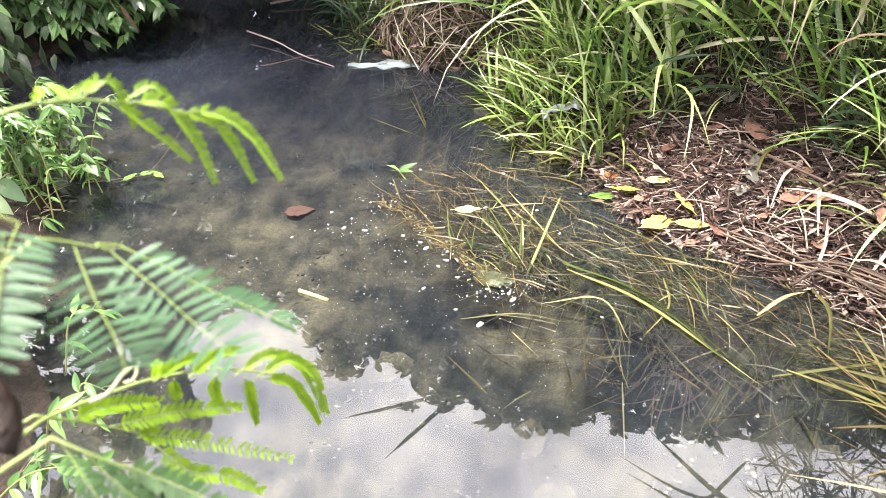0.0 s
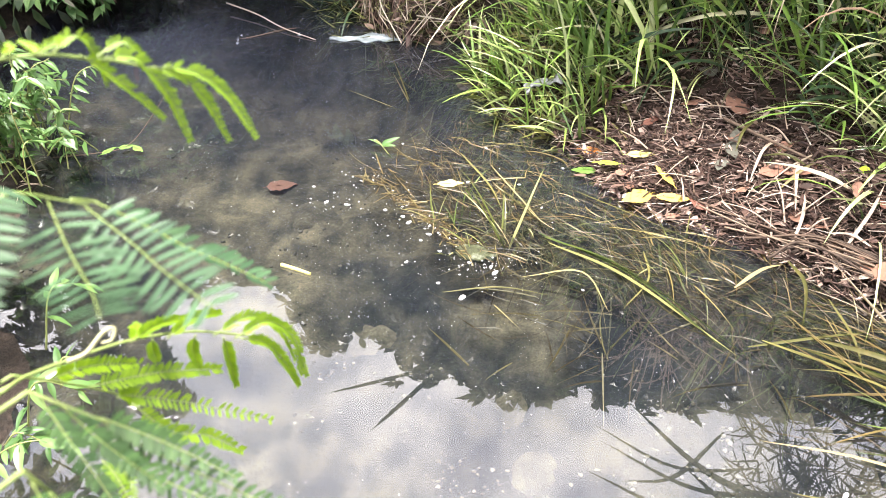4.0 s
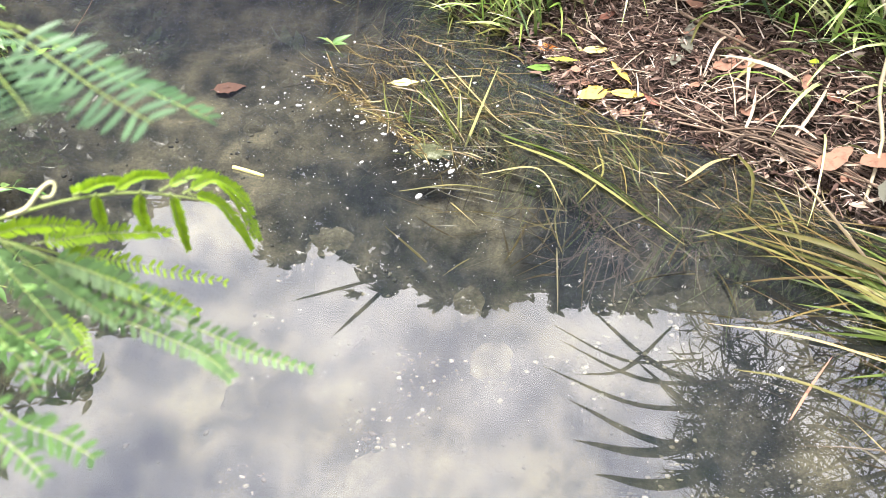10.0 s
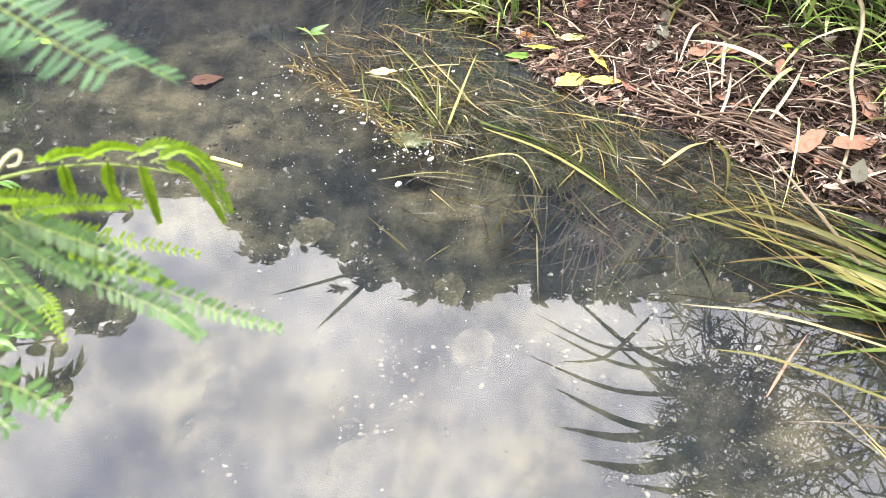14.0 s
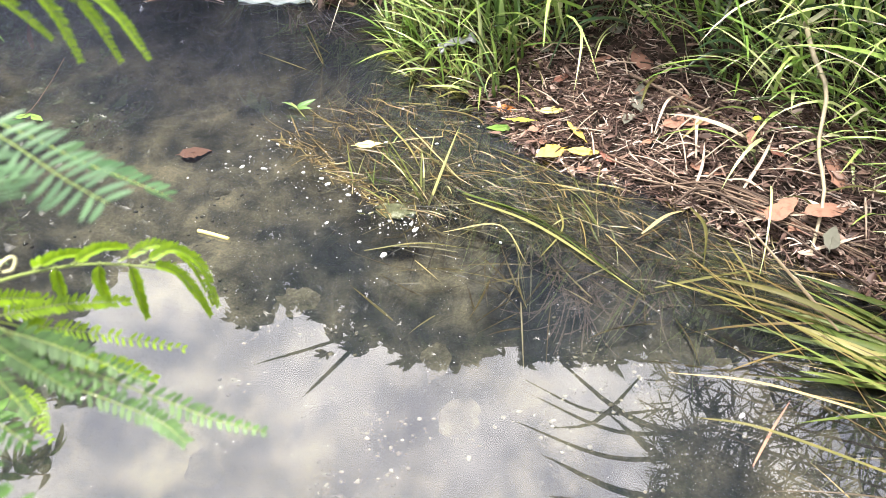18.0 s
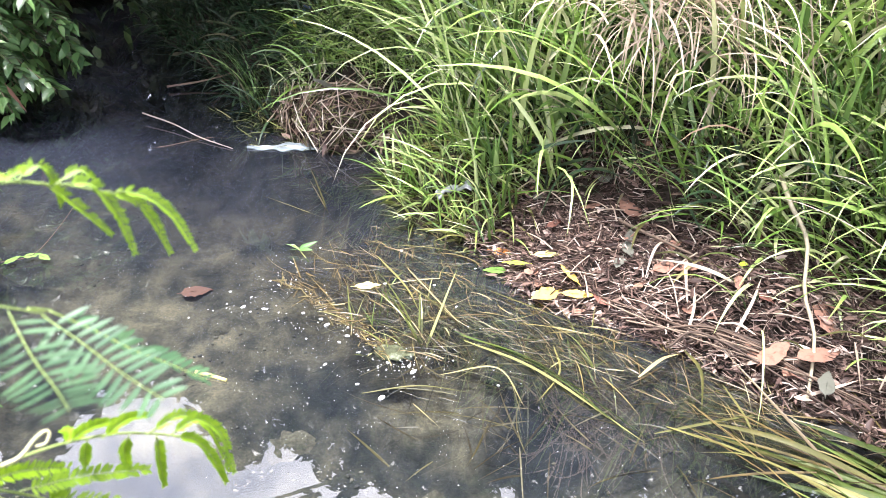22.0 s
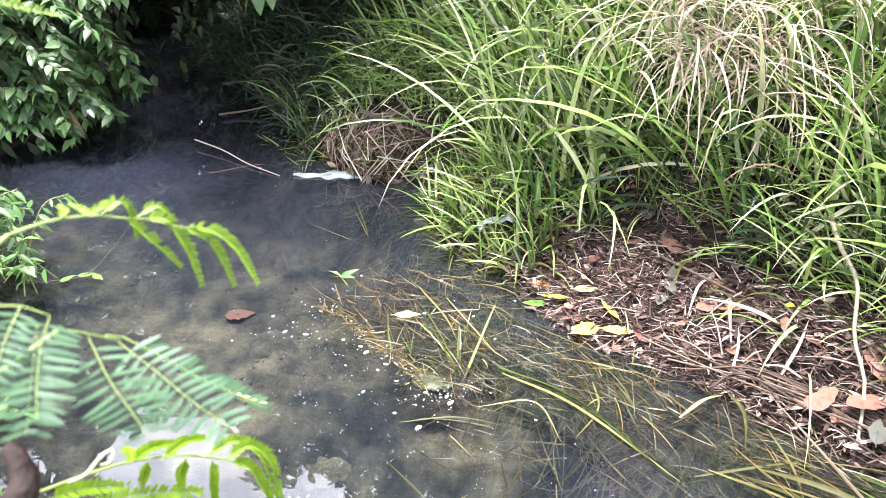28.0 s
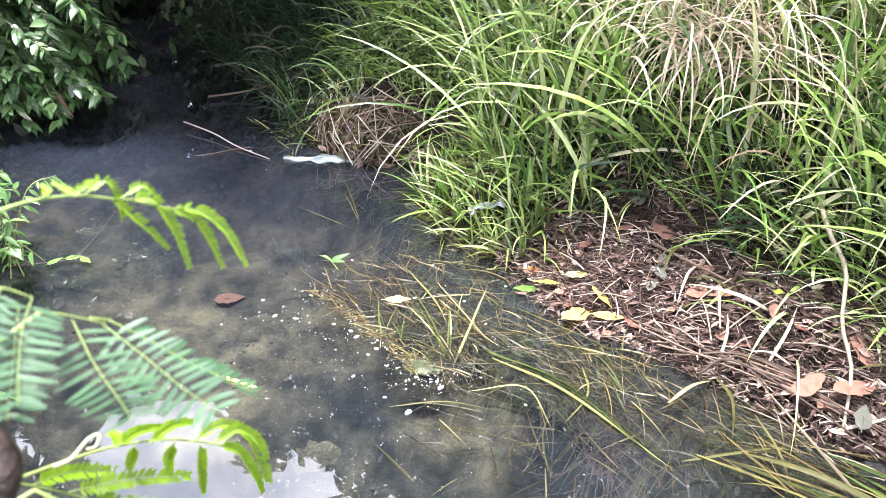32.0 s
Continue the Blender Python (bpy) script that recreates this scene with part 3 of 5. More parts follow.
grass_mass("shoulder_grass", "flattened olive grass beside the debris mound", 44, 1100, (-0.62, 0.3, 2.84, 3.35), lambda x, y: (np.abs(shore_distance(x, y)) < 0.09) & (x < -0.12), (0.06, 0.17), (0.003, 0.009), 160, 2.0, M_EDGE, rise=(0.0, 0.6), bend=(0.0, 0.8))
grass_mass("ledge_grass", "short green grass among the bank litter", 15, 1150, (1.1, 1.9, 1.4, 2.2), on_bank(0.12, 0.7, 0.2), (0.15, 0.42), (0.005, 0.013), 200, 0.9, M_GRASS, rise=(0.5, 1.4), bend=(0.5, 1.7))
grass_mass("litter_grass", "green and olive grass hanging over the end of the litter", 16, 200, (1.05, 1.5, 1.6, 2.2), litter_edge, (0.1, 0.36), (0.003, 0.011), 215, 1.1, M_GRASS, rise=(0.5, 1.4), bend=(0.6, 2.0))


# ---- drowned grass mat ----
MAT = [(-0.14, 2.08), (-0.06, 2.0), (0.02, 1.9), (0.12, 1.78), (0.3, 1.7), (0.52, 1.68), (0.7, 1.63), (0.87, 1.53), (1.02, 1.45), (1.2, 1.42), (1.2, 1.55), (0.9, 1.8), (0.62, 2.0), (0.45, 2.25), (0.2, 2.45), (0.1, 2.3)]


def in_mat(x, y):
    inside = np.zeros(x.shape, bool)
    for (ax, ay), (bx, by) in zip(MAT, MAT[1:] + MAT[:1]):
        inside ^= ((ay > y) != (by > y)) & (x < ax + (y - ay) * (bx - ax) / ((by - ay) or 1e-9))
    return inside


rng = np.random.default_rng(21)
x, y = scatter(rng, 10500, -0.3, 1.3, 1.35, 2.5, lambda x, y: in_mat(x, y) & (rng.random(x.shape) < np.clip(0.75 + 0.7 * ripple(x, y, 11, 0.4), 0.12, 1)))
m = len(x)
base = np.stack([x, y, 0.004 - 0.06 * rng.random(m) ** 1.6], -1)
g = blades(rng, base, radians(138) + rng.normal(0, 0.5, m) + np.pi * (rng.random(m) < 0.4), rng.uniform(0.04, 0.19, m), 0.001 + 0.0032 * rng.random(m) ** 2, rng.uniform(-0.05, 0.2, m), rng.uniform(0.0, 0.5, m), segs=6, sway=0.5)
hp = Heap()
hp.add_grid(g)
tagged(hp.done("drowned_grass", M_MAT), "olive and brown grass lying drowned at the water's edge", "water grass", kind="stuff")

hp = Heap()
x, y = scatter(rng, 420, -0.25, 1.25, 1.4, 2.5, in_mat)
m = len(x)
hp.add_grid(blades(rng, np.stack([x, y, np.full(m, -0.02)], -1), radians(140) + rng.normal(0, 0.9, m), rng.uniform(0.03, 0.12, m), rng.uniform(0.0015, 0.004, m), rng.uniform(0.15, 1.2, m), rng.uniform(0.0, 1.6, m), 5))
tagged(hp.done("mat_stems", M_MAT), "broken olive stems standing out of the drowned grass", "water grass", kind="stuff")
hp = Heap()
x, y = scatter(rng, 2600, -0.3, 1.3, 1.35, 2.5, in_mat)
m = len(x)
hp.add_grid(blades(rng, np.stack([x, y, rng.uniform(-0.09, -0.02, m)], -1), radians(150) + rng.normal(0, 1.2, m), rng.uniform(0.04, 0.16, m), rng.uniform(0.001, 0.0025, m), rng.uniform(-0.1, 0.3, m), rng.uniform(-0.3, 0.5, m), 4))
tagged(hp.done("mat_roots", M_MAT), "fine brown rootlets under the drowned grass", "water grass", kind="stuff")

hp = Heap()
n = 130
base = np.stack([rng.uniform(0.2, 1.15, n), rng.uniform(1.42, 1.75, n), rng.uniform(-0.1, -0.03, n)], -1)
hp.add_grid(blades(rng, base, radians(140) + rng.normal(0, 1.0, n), rng.uniform(0.05, 0.22, n), rng.uniform(0.002, 0.006, n), rng.uniform(-0.1, 0.2, n), rng.uniform(-0.2, 0.4, n), 5, sway=0.3))
tagged(hp.done("sunken_blades", M_MAT), "scattered dim grass blades under the dark water", "water grass", kind="stuff")

# ---- litter of the shelf ----
rng = np.random.default_rng(31)
hp = Heap()
x, y = scatter(rng, 26000, 0.4, 1.75, 1.35, 2.65, lambda x, y: (shore_distance(x, y) > -0.035) & (shelf_distance(x, y) < 0.44 + 0.05 * np.sin(9 * x)))
zs = land(x, y)
for k in range(len(x)):
    L = rng.uniform(0.015, 0.03) + 0.075 * rng.random() ** 3
    a = rng.uniform(0, 6.28)
    z = float(zs[k]) + rng.uniform(0.0, 0.03)
    d = v3(math.cos(a), math.sin(a), rng.normal(0, 0.18)) * L * 0.5
    p = v3(x[k], y[k], z)
    r = 0.0007 + 0.0022 * rng.random() ** 2
    hp.add(*tube([p - d, p + v3(*rng.normal(0, 0.003, 3)), p + d], r, r * 0.7, 3, False))
tagged(hp.done("twig_litter", M_TWIG), "brown litter of broken twigs and stalks on the bank", "litter", kind="stuff")
hp = Heap()
for k in range(2600):
    i = rng.integers(len(x))
    z = float(zs[i]) + rng.uniform(0.002, 0.03)
    g = leaf_grid(rng.uniform(0.012, 0.048), rng.uniform(0.005, 0.02), rng.normal(0, 0.2), rng.normal(0, 0.4), 4, 1.0, rng.normal(0, 0.4))
    M = turned((x[i], y[i], z), rng.uniform(0, 360), rng.normal(0, 14), rng.normal(0, 20))
    R, T = np.array(M.to_3x3()), np.array(M.translation)
    hp.add_grid((g @ R.T + T)[None])
tagged(hp.done("leaf_litter", M_LITTER), "brown scraps of dead leaves among the twigs", "litter", kind="stuff")

# ---- pebbles of the bed ----
rng = np.random.default_rng(41)
ico = bmesh.new()
bmesh.ops.create_icosphere(ico, subdivisions=1, radius=1.0)
iv = np.array([v.co[:] for v in ico.verts])
jf = [tuple(v.index for v in f.verts) for f in ico.faces]
ico.free()
hp = Heap()
x, y = scatter(rng, 8000, -1.4, 1.2, 0.5, 3.2, lambda x, y: (shore_distance(x, y) < -0.04) & (ripple(x, y, 5, 0.6) + 0.6 * ripple(x, y, 13, 1.4) + rng.normal(0, 0.12, x.shape) > 0.2))
zs = land(x, y)
for k in range(len(x)):
    r = 0.0016 + 0.006 * rng.random() ** 4
    q = iv * (1 + rng.normal(0, 0.22, (len(iv), 1))) * r * v3(1, rng.uniform(0.6, 1), rng.uniform(0.4, 0.7))
    a = rng.uniform(0, 6.28)
    c, s = math.cos(a), math.sin(a)
    q = q @ np.array([[c, s, 0], [-s, c, 0], [0, 0, 1]]) + v3(x[k], y[k], float(zs[k]) + r * 0.2)
    hp.add(list(map(tuple, q)), jf)
tagged(hp.done("gravel", M_PEBBLE), "small pale and brown pebbles on the stream bed", "gravel", kind="stuff")


hp = Heap()
x, y = scatter(rng, 11000, -0.65, 0.9, 0.55, 1.5, lambda x, y: (shore_distance(x, y) < -0.05) & (ripple(x, y, 7, 2.2) + 0.7 * ripple(x, y, 17, 0.3) + rng.normal(0, 0.15, x.shape) > 0.5))
zs = land(x, y)
for k in range(len(x)):
    r = 0.0012 + 0.0055 * rng.random() ** 4
    q = iv * (1 + rng.normal(0, 0.25, (len(iv), 1))) * r * v3(1, rng.uniform(0.5, 1), rng.uniform(0.25, 0.5))
    hp.add(list(map(tuple, q + v3(x[k], y[k], float(zs[k]) + r * 0.3))), jf)
tagged(hp.done("pale_gravel", M_PALEPEBBLE), "patches of pale broken pebbles on the shallow bed", "gravel", kind="stuff")


# ---- overhanging trees ----
def leaf_twigs(rng, heap, places, size, pitch=(10, 60)):
    """Hands of seven pointed leaflets."""
    P = np.asarray(places, float)
    n = len(P)
    head = rng.uniform(0, 360, n)[:, None] + (np.arange(7) - 3)[None, :] * 27 + rng.normal(0, 7, (n, 7))
    L = rng.uniform(*size, n)[:, None] * rng.uniform(0.7, 1.1, (n, 7))
    tip = rng.uniform(*pitch, n)[:, None] + rng.normal(0, 12, (n, 7))
    heap.leaves(np.repeat(P, 7, 0), head.ravel(), tip.ravel(), rng.normal(0, 15, 7 * n), L.ravel(), L.ravel() * 0.34)


def tree(name, label, foot, top, seed, twigs, shape, size):
    rng = np.random.default_rng(seed)
    t = thing(name, foot)
    f = Vector(foot)
    mid = (Vector(foot) + Vector(top)) / 2 + Vector((0.1, 0.15, 0.3))
    link("trunk", *tube([p - f for p in curve([foot, mid, top], 14)], 0.09, 0.035, 9), M_BARK, t)
    crown = Heap()
    spots = [Vector(shape(rng)) for k in range(twigs)]
    for p in [q for q in spots if q.y > 3.4 and q.z < 3.2][:9]:
        a = Vector(foot).lerp(Vector(top), rng.uniform(0.55, 1.0))
        link("limb", *tube([q - f for q in curve([a, (a + p) / 2 + Vector((0, 0, 0.15)), p], 8)], 0.028, 0.006, 6), M_BARK, t)
    leaf_twigs(rng, crown, [tuple(p - f) for p in spots], (0.7 * size, 1.2 * size))
    crown.done("crown", M_DARKLEAF, t)
    return tagged(t, label, "tree")


def over_stream(rng):
    """A spot in the crown: its lower edge rises and falls along the stream."""
    while True:
        x, y, z = rng.uniform(-2.8, 2.4), rng.uniform(2.2, 4.6), rng.uniform(1.3, 4.4)
        a, k = (x - 0.32) / (y - 0.47), (z + 1.07) / (y - 0.47)
        edge = np.interp(a, [-0.87, -0.8, -0.6, -0.51, -0.49, -0.44, -0.35, -0.25, -0.18, -0.06, 0.02, 0.1, 0.3], [1.5, 0.95, 0.97, 1.04, 1.19, 1.21, 1.16, 1.2, 1.24, 1.39, 1.38, 1.33, 1.36])
        if edge - 0.66 < k < edge - 0.04 * rng.random() + 0.015 * math.sin(40 * a):
            return (x, y, z)


big_tree = tree("overhanging_tree", "dark leafy tree leaning over the stream", (1.3, 5.4, 0.9), (0.1, 4.4, 3.8), 51, 3900, over_stream, 0.115)


def thicket(rng, n):
    x, y = rng.uniform(-4.5, 3.5, 3 * n), rng.uniform(3.3, 7.5, 3 * n)
    lo = land(x, y) + np.where(x > -0.9, 0.5, 0.1)
    hi = (y - 1.25) * np.where(x > -0.8, 1.15, 0.85) + 0.4
    k = (shore_distance(x, y) > 0.25) & (hi > lo)
    x, y, lo, hi = x[k][:n], y[k][:n], lo[k][:n], hi[k][:n]
    return np.stack([x, y, lo + (hi - lo) * rng.random(len(x)) ** 1.2], -1)


rng = np.random.default_rng(62)
crown = Heap()
leaf_twigs(rng, crown, thicket(rng, 4600), (0.13, 0.26), (0, 60))
tagged(crown.done("upstream_thicket", M_DARKLEAF), "dark thicket of leafy bushes over the upstream bank", "bushes", kind="stuff")

# foliage added to roof, shade and close off the upstream end, mostly unseen
crown = Heap()
x, y = rng.uniform(-3.2, 0.9, 650), rng.uniform(4.1, 7.0, 650)
leaf_twigs(rng, crown, np.stack([x, y, rng.uniform(1.25, 1.9, 650) + 0.35 * (y - 3.4)], -1), (0.16, 0.3), (-10, 40))
x, y = rng.uniform(-1.4, 0.5, 1100), 3.35 + 1.35 * np.sqrt(rng.random(1100))
leaf_twigs(rng, crown, np.stack([x, y, rng.uniform(1.3, 2.0, 1100)], -1), (0.14, 0.26), (-10, 40))
x, y = rng.uniform(-4.6, 0.4, 3000), rng.uniform(5.6, 7.2, 3000)
leaf_twigs(rng, crown, np.stack([x, y, rng.uniform(0.0, 3.2, 3000)], -1), (0.16, 0.3), (-10, 60))
tagged(crown.done("leaf_roof", M_DARKLEAF), "dense dark foliage added above the upstream water to shade it", "foliage", kind="stuff")

# bushes added all round to close the place and block low sky
crown = Heap()
a, r = rng.uniform(0, 6.28, 2400), rng.uniform(6.5, 9.5, 2400)
leaf_twigs(rng, crown, np.stack([r * np.cos(a) + 0.3, r * np.sin(a) + 1.5, rng.random(2400) * (3.2 + 1.4 * np.sin(3 * a))], -1), (0.25, 0.5), (0, 60))
tagged(crown.done("far_woods", M_DARKLEAF), "dark wall of leafy bushes added round the stream as a screen", "bushes", kind="stuff")


# ---- leaves and plants with parts ----
def plant(name, label, foot, stems, leaf_meshes, seed, mat_stem, category="plant", gap=0.03, size=(0.7, 1.15), droop=(5, 55), limit=300, face=None, rest_mat=None):
    """Stems as parts; pairs of leaves along them, each leaf a part."""
    rng = np.random.default_rng(seed)
    t = thing(name, foot)
    f = Vector(foot)
    rest, count = [], 0
    for pts, r in stems:
        line = curve([Vector(p) - f for p in pts], 14)
        link("stem", *tube(line, r, r * 0.45, 5), mat_stem, t)
        total = sum((b - a).length for a, b in zip(line, line[1:]))
        n = max(2, int(total / gap))
        for k in range(n):
            u = 0.18 + 0.82 * (k + 0.5) / n
            i = min(int(u * 14), 13)
            p = line[i].lerp(line[i + 1], u * 14 - i)
            d = line[i + 1] - line[i]
            head = math.degrees(math.atan2(d.y, d.x))
            for side in (-1, 1):
                if rng.random() < 0.12:
                    continue
                h = head + side * rng.uniform(35, 85) + rng.normal(0, 15)
                if face is not None and rng.random() < 0.6:
                    h = face + rng.normal(0, 45)
                M = turned(p, h, rng.uniform(*droop), rng.normal(0, 22), rng.uniform(*size))
                me = leaf_meshes[rng.integers(len(leaf_meshes))]
                if count >= limit:
                    rest.append((*p, h, M.to_euler().y * 57.3, M.to_scale().x))
                else:
                    o = link("leaf", None, None, None, t, mesh=me)
                    o.matrix_local = M
                    count += 1
    if rest:
        q = np.array(rest)
        lh = Heap()
        co = np.array([v.co[:] for v in leaf_meshes[0].vertices])
        L, W = np.ptp(co[:, 0]), np.ptp(co[:, 1])
        lh.leaves(q[:, :3], q[:, 3], np.abs(rng.uniform(*droop, len(q))), rng.normal(0, 22, len(q)), q[:, 5] * L, q[:, 5] * W, 0.28)
        tagged(lh.done("foliage", rest_mat, t), kind="stuff")
    return tagged(t, label, category)


SHRUB_LEAF = [leaf_mesh("shrub_leaf", M_SHRUB, 0.08, 0.042, 0.2, 0.2, stalk=0.014, wave=0.012, seed=k) for k in range(3)] + [leaf_mesh("shrub_leaf", M_SHRUB, 0.068, 0.04, 0.35, 0.15, stalk=0.012, wave=0.012, seed=7)]
HERB_LEAF = [leaf_mesh("herb_leaf", M_HERB, 0.055, 0.017, d, 0.3, stalk=0.003) for d in (0.1, 0.25, 0.4)]
rs = np.random.default_rng(71)
shrub_stems = []
for k in range(14):
    x = -2.0 + 0.035 * k
    shrub_stems.append((((x - 0.25, 3.25, 0.05), (x - 0.1, 3.15, 0.3), (x + 0.1, 3.14 + rs.normal(0, 0.06), 0.14)), 0.005))
for k in range(60):
    a = (-2.0 + rs.normal(0, 0.15), 3.75 + rs.normal(0, 0.25), 0.05)
    tip = (rs.uniform(-1.8, -1.2), rs.uniform(3.05, 3.6), rs.uniform(0.02, 0.85))
    mid = ((a[0] + tip[0]) / 2 - 0.1, (a[1] + tip[1]) / 2 + 0.05, max(tip[2], 0.3) + rs.uniform(0.1, 0.3))
    shrub_stems.append(((a, mid, tip), 0.006))
plant("overhanging_shrub", "dense green shrub with pointed leaves hanging over the water", (-2.0, 3.75, 0.0), sorted(shrub_stems, key=lambda q: q[0][2][1] - 0.5 * q[0][2][0]), SHRUB_LEAF, 72, M_DARKSTEM, "shrub", 0.027, (0.5, 0.95), (-10, 45), face=-40, rest_mat=M_SHRUB_I)
# leaves behind the shrub, their dark colour standing in for shaded gaps
hp = Heap()
n = 3300
P = np.stack([rs.uniform(-3.2, -1.3, n), rs.uniform(2.3, 4.9, n), rs.uniform(0.05, 1.25, n)], -1)
P = P[shore_distance(P[:, 0], P[:, 1]) > -0.26 + 0.25 * np.minimum(P[:, 2], 0.5)]
n = len(P)
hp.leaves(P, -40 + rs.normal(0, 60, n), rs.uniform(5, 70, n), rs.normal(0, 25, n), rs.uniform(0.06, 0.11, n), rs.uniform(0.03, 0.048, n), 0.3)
tagged(hp.done("shrub_depth", M_DARKLEAF), "foliage behind the overhanging shrub, coloured dark for shaded gaps", "foliage", kind="stuff")

herb_stems = []
for k in range(66):
    a = (-1.22 + rs.normal(0, 0.12), 2.08 + rs.normal(0, 0.12), 0.03)
    tip = (min(a[0] + rs.uniform(-0.08, 0.14), -1.0), a[1] + rs.uniform(-0.12, 0.12), rs.uniform(0.05, 0.34))
    herb_stems.append(((a, ((a[0] + tip[0]) / 2, (a[1] + tip[1]) / 2, tip[2] * 0.8 + 0.02), tip), 0.0025))
plant("waterside_herb", "bright green leafy herb spilling into the water", (-1.25, 2.05, 0.0), herb_stems, HERB_LEAF, 73, M_STEM, "herb", 0.028, (0.6, 1.1), (-20, 40), rest_mat=M_HERB)
low_stems = []
for k in range(7):
    a = (-0.66 + rs.normal(0, 0.08), 1.12 + rs.normal(0, 0.12), 0.04)
    tip = (a[0] + rs.uniform(0.0, 0.2), a[1] + rs.uniform(-0.12, 0.12), rs.uniform(0.04, 0.2))
    low_stems.append(((a, ((a[0] + tip[0]) / 2, (a[1] + tip[1]) / 2, tip[2] + 0.04), tip), 0.0022))
plant("low_herb", "yellow-green creeping herb on the near bank", (-0.62, 1.12, 0.0), low_stems, HERB_LEAF, 74, M_STEM, "herb", 0.035, (0.6, 1.1), (-15, 40), rest_mat=M_HERB)
side_stems = []
for k in range(11):
    a = (-1.05 + rs.normal(0, 0.05), 1.35 + rs.normal(0, 0.1), 0.06)
    tip = (rs.uniform(-1.0, -0.72), rs.uniform(1.25, 1.75), rs.uniform(0.3, 0.75))
    side_stems.append(((a, ((a[0] + tip[0]) / 2 - 0.06, (a[1] + tip[1]) / 2, tip[2] * 0.75), tip), 0.005))
plant("bank_shrub", "green shrub with pointed leaves rising from the near bank", (-1.05, 1.35, 0.0), side_stems, SHRUB_LEAF, 75, M_DARKSTEM, "shrub", 0.06, rest_mat=M_SHRUB_I)


# ---- feathery shrub close to the lens ----
def pinna(parent, pts, pairs, length, width, mat, face, fold=0.0, ahead=0.45, taper=0.0):
    """A row of paired leaflets on a thin stalk; fold lifts both rows out of the plane that faces along face."""
    n = Vector(face).normalized()
    line = curve(pts, 24)
    L = sum((b - a).length for a, b in zip(line, line[1:]))
    pairs = max(9, round(pairs * min(1.6, L / 0.05)))
    small = min(1.0, 0.22 + 12.0 * L)
    length, width = length * small, width * small
    h = Heap()
    for k in range(pairs):
        u = 0.07 + 0.93 * (k + 0.5) / pairs
        i = min(int(u * 24), 23)
        p = line[i].lerp(line[i + 1], u * 24 - i)
        d = (line[i + 1] - line[i]).normalized()
        s = d.cross(n).normalized()
        up = s.cross(d)
        size = length * (0.75 + 0.35 * math.sin(math.pi * min(1, u * 1.05))) * random.uniform(0.88, 1.12) * (1 - taper * u)
        for side in (-1, 1):
            if random.random() < 0.05:
                continue
            o = (s * side * math.cos(fold) + up * math.sin(fold)).normalized()
            x = (o + d * (ahead + random.uniform(-0.22, 0.22) + 0.35 * max(0, u - 0.75) * 4)).normalized()
            y = x.cross(up).normalized() * side
            nn = x.cross(y)
            g = leaf_grid(size, width * random.uniform(0.9, 1.1), random.uniform(0.02, 0.12), 0.1, 6, 1.15, full=0.5)
            q = [tuple(p + x * float(v[0]) + y * float(v[1]) + nn * float(v[2])) for v in g.reshape(-1, 3)]
            f = [(a * 5 + b, a * 5 + b + 1, (a + 1) * 5 + b + 1, (a + 1) * 5 + b) for a in range(6) for b in range(4)]
            h.add(q, f)
    h.done("pinna", mat, parent)
    return line


feathery = thing("feathery_shrub", (-0.62, 0.64, 0.02))
FO = Vector((-0.62, 0.64, 0.02))


def local(p):
    return Vector(p) - FO


def frond(rachis, pinnae, mat, face, pairs, length, width, fold, thick=0.0011, ahead=0.45, taper=0.0):
    r = link("frond", *tube(curve([local(p) for p in rachis], 20), thick, thick * 0.5, 6), M_RACHIS, feathery)
    for pts in pinnae:
        line = pinna(r, [local(p) for p in pts], pairs, length, width, mat, face, fold, ahead, taper)
        h = Heap()
        h.add(*tube(line, thick * 0.55, thick * 0.25, 5))
        h.done("stalk", M_RACHIS, r)


link("stem", *tube([local(p) for p in curve([(-0.62, 0.64, 0.0), (-0.42, 0.6, 0.4), (-0.2, 0.62, 0.7), (0.05, 0.696, 0.831)], 18)], 0.006, 0.0016, 8), M_RACHIS, feathery)
link("stem", *tube([local(p) for p in curve([(-0.42, 0.6, 0.4), (-0.25, 0.62, 0.75), (0.075, 0.737, 0.984)], 18)], 0.004, 0.0013, 8), M_RACHIS, feathery)
link("stem", *tube([local(p) for p in curve([(-0.42, 0.6, 0.4), (-0.2, 0.58, 0.75), (0.111, 0.702, 0.953)], 18)], 0.004, 0.0013, 8), M_RACHIS, feathery)
link("stem", *tube([local(p) for p in curve([(-0.42, 0.6, 0.4), (-0.2, 0.56, 0.7), (0.105, 0.663, 0.877)], 18)], 0.003, 0.001, 8), M_RACHIS, feathery)
link("stem", *tube([local(p) for p in curve([(-0.42, 0.6, 0.4), (-0.15, 0.55, 0.68), (0.13, 0.623, 0.884)], 18)], 0.003, 0.001, 8), M_RACHIS, feathery)
link("stem", *tube([local(p) for p in curve([(-0.2, 0.58, 0.75), (0.093, 0.688, 0.976)], 18)], 0.003, 0.001, 8), M_RACHIS, feathery)
link("stem", *tube([local(p) for p in curve([(-0.2, 0.62, 0.7), (0.039, 0.711, 0.822)], 18)], 0.003, 0.001, 8), M_RACHIS, feathery)
TOEYE = (0.45, -0.5, 0.72)
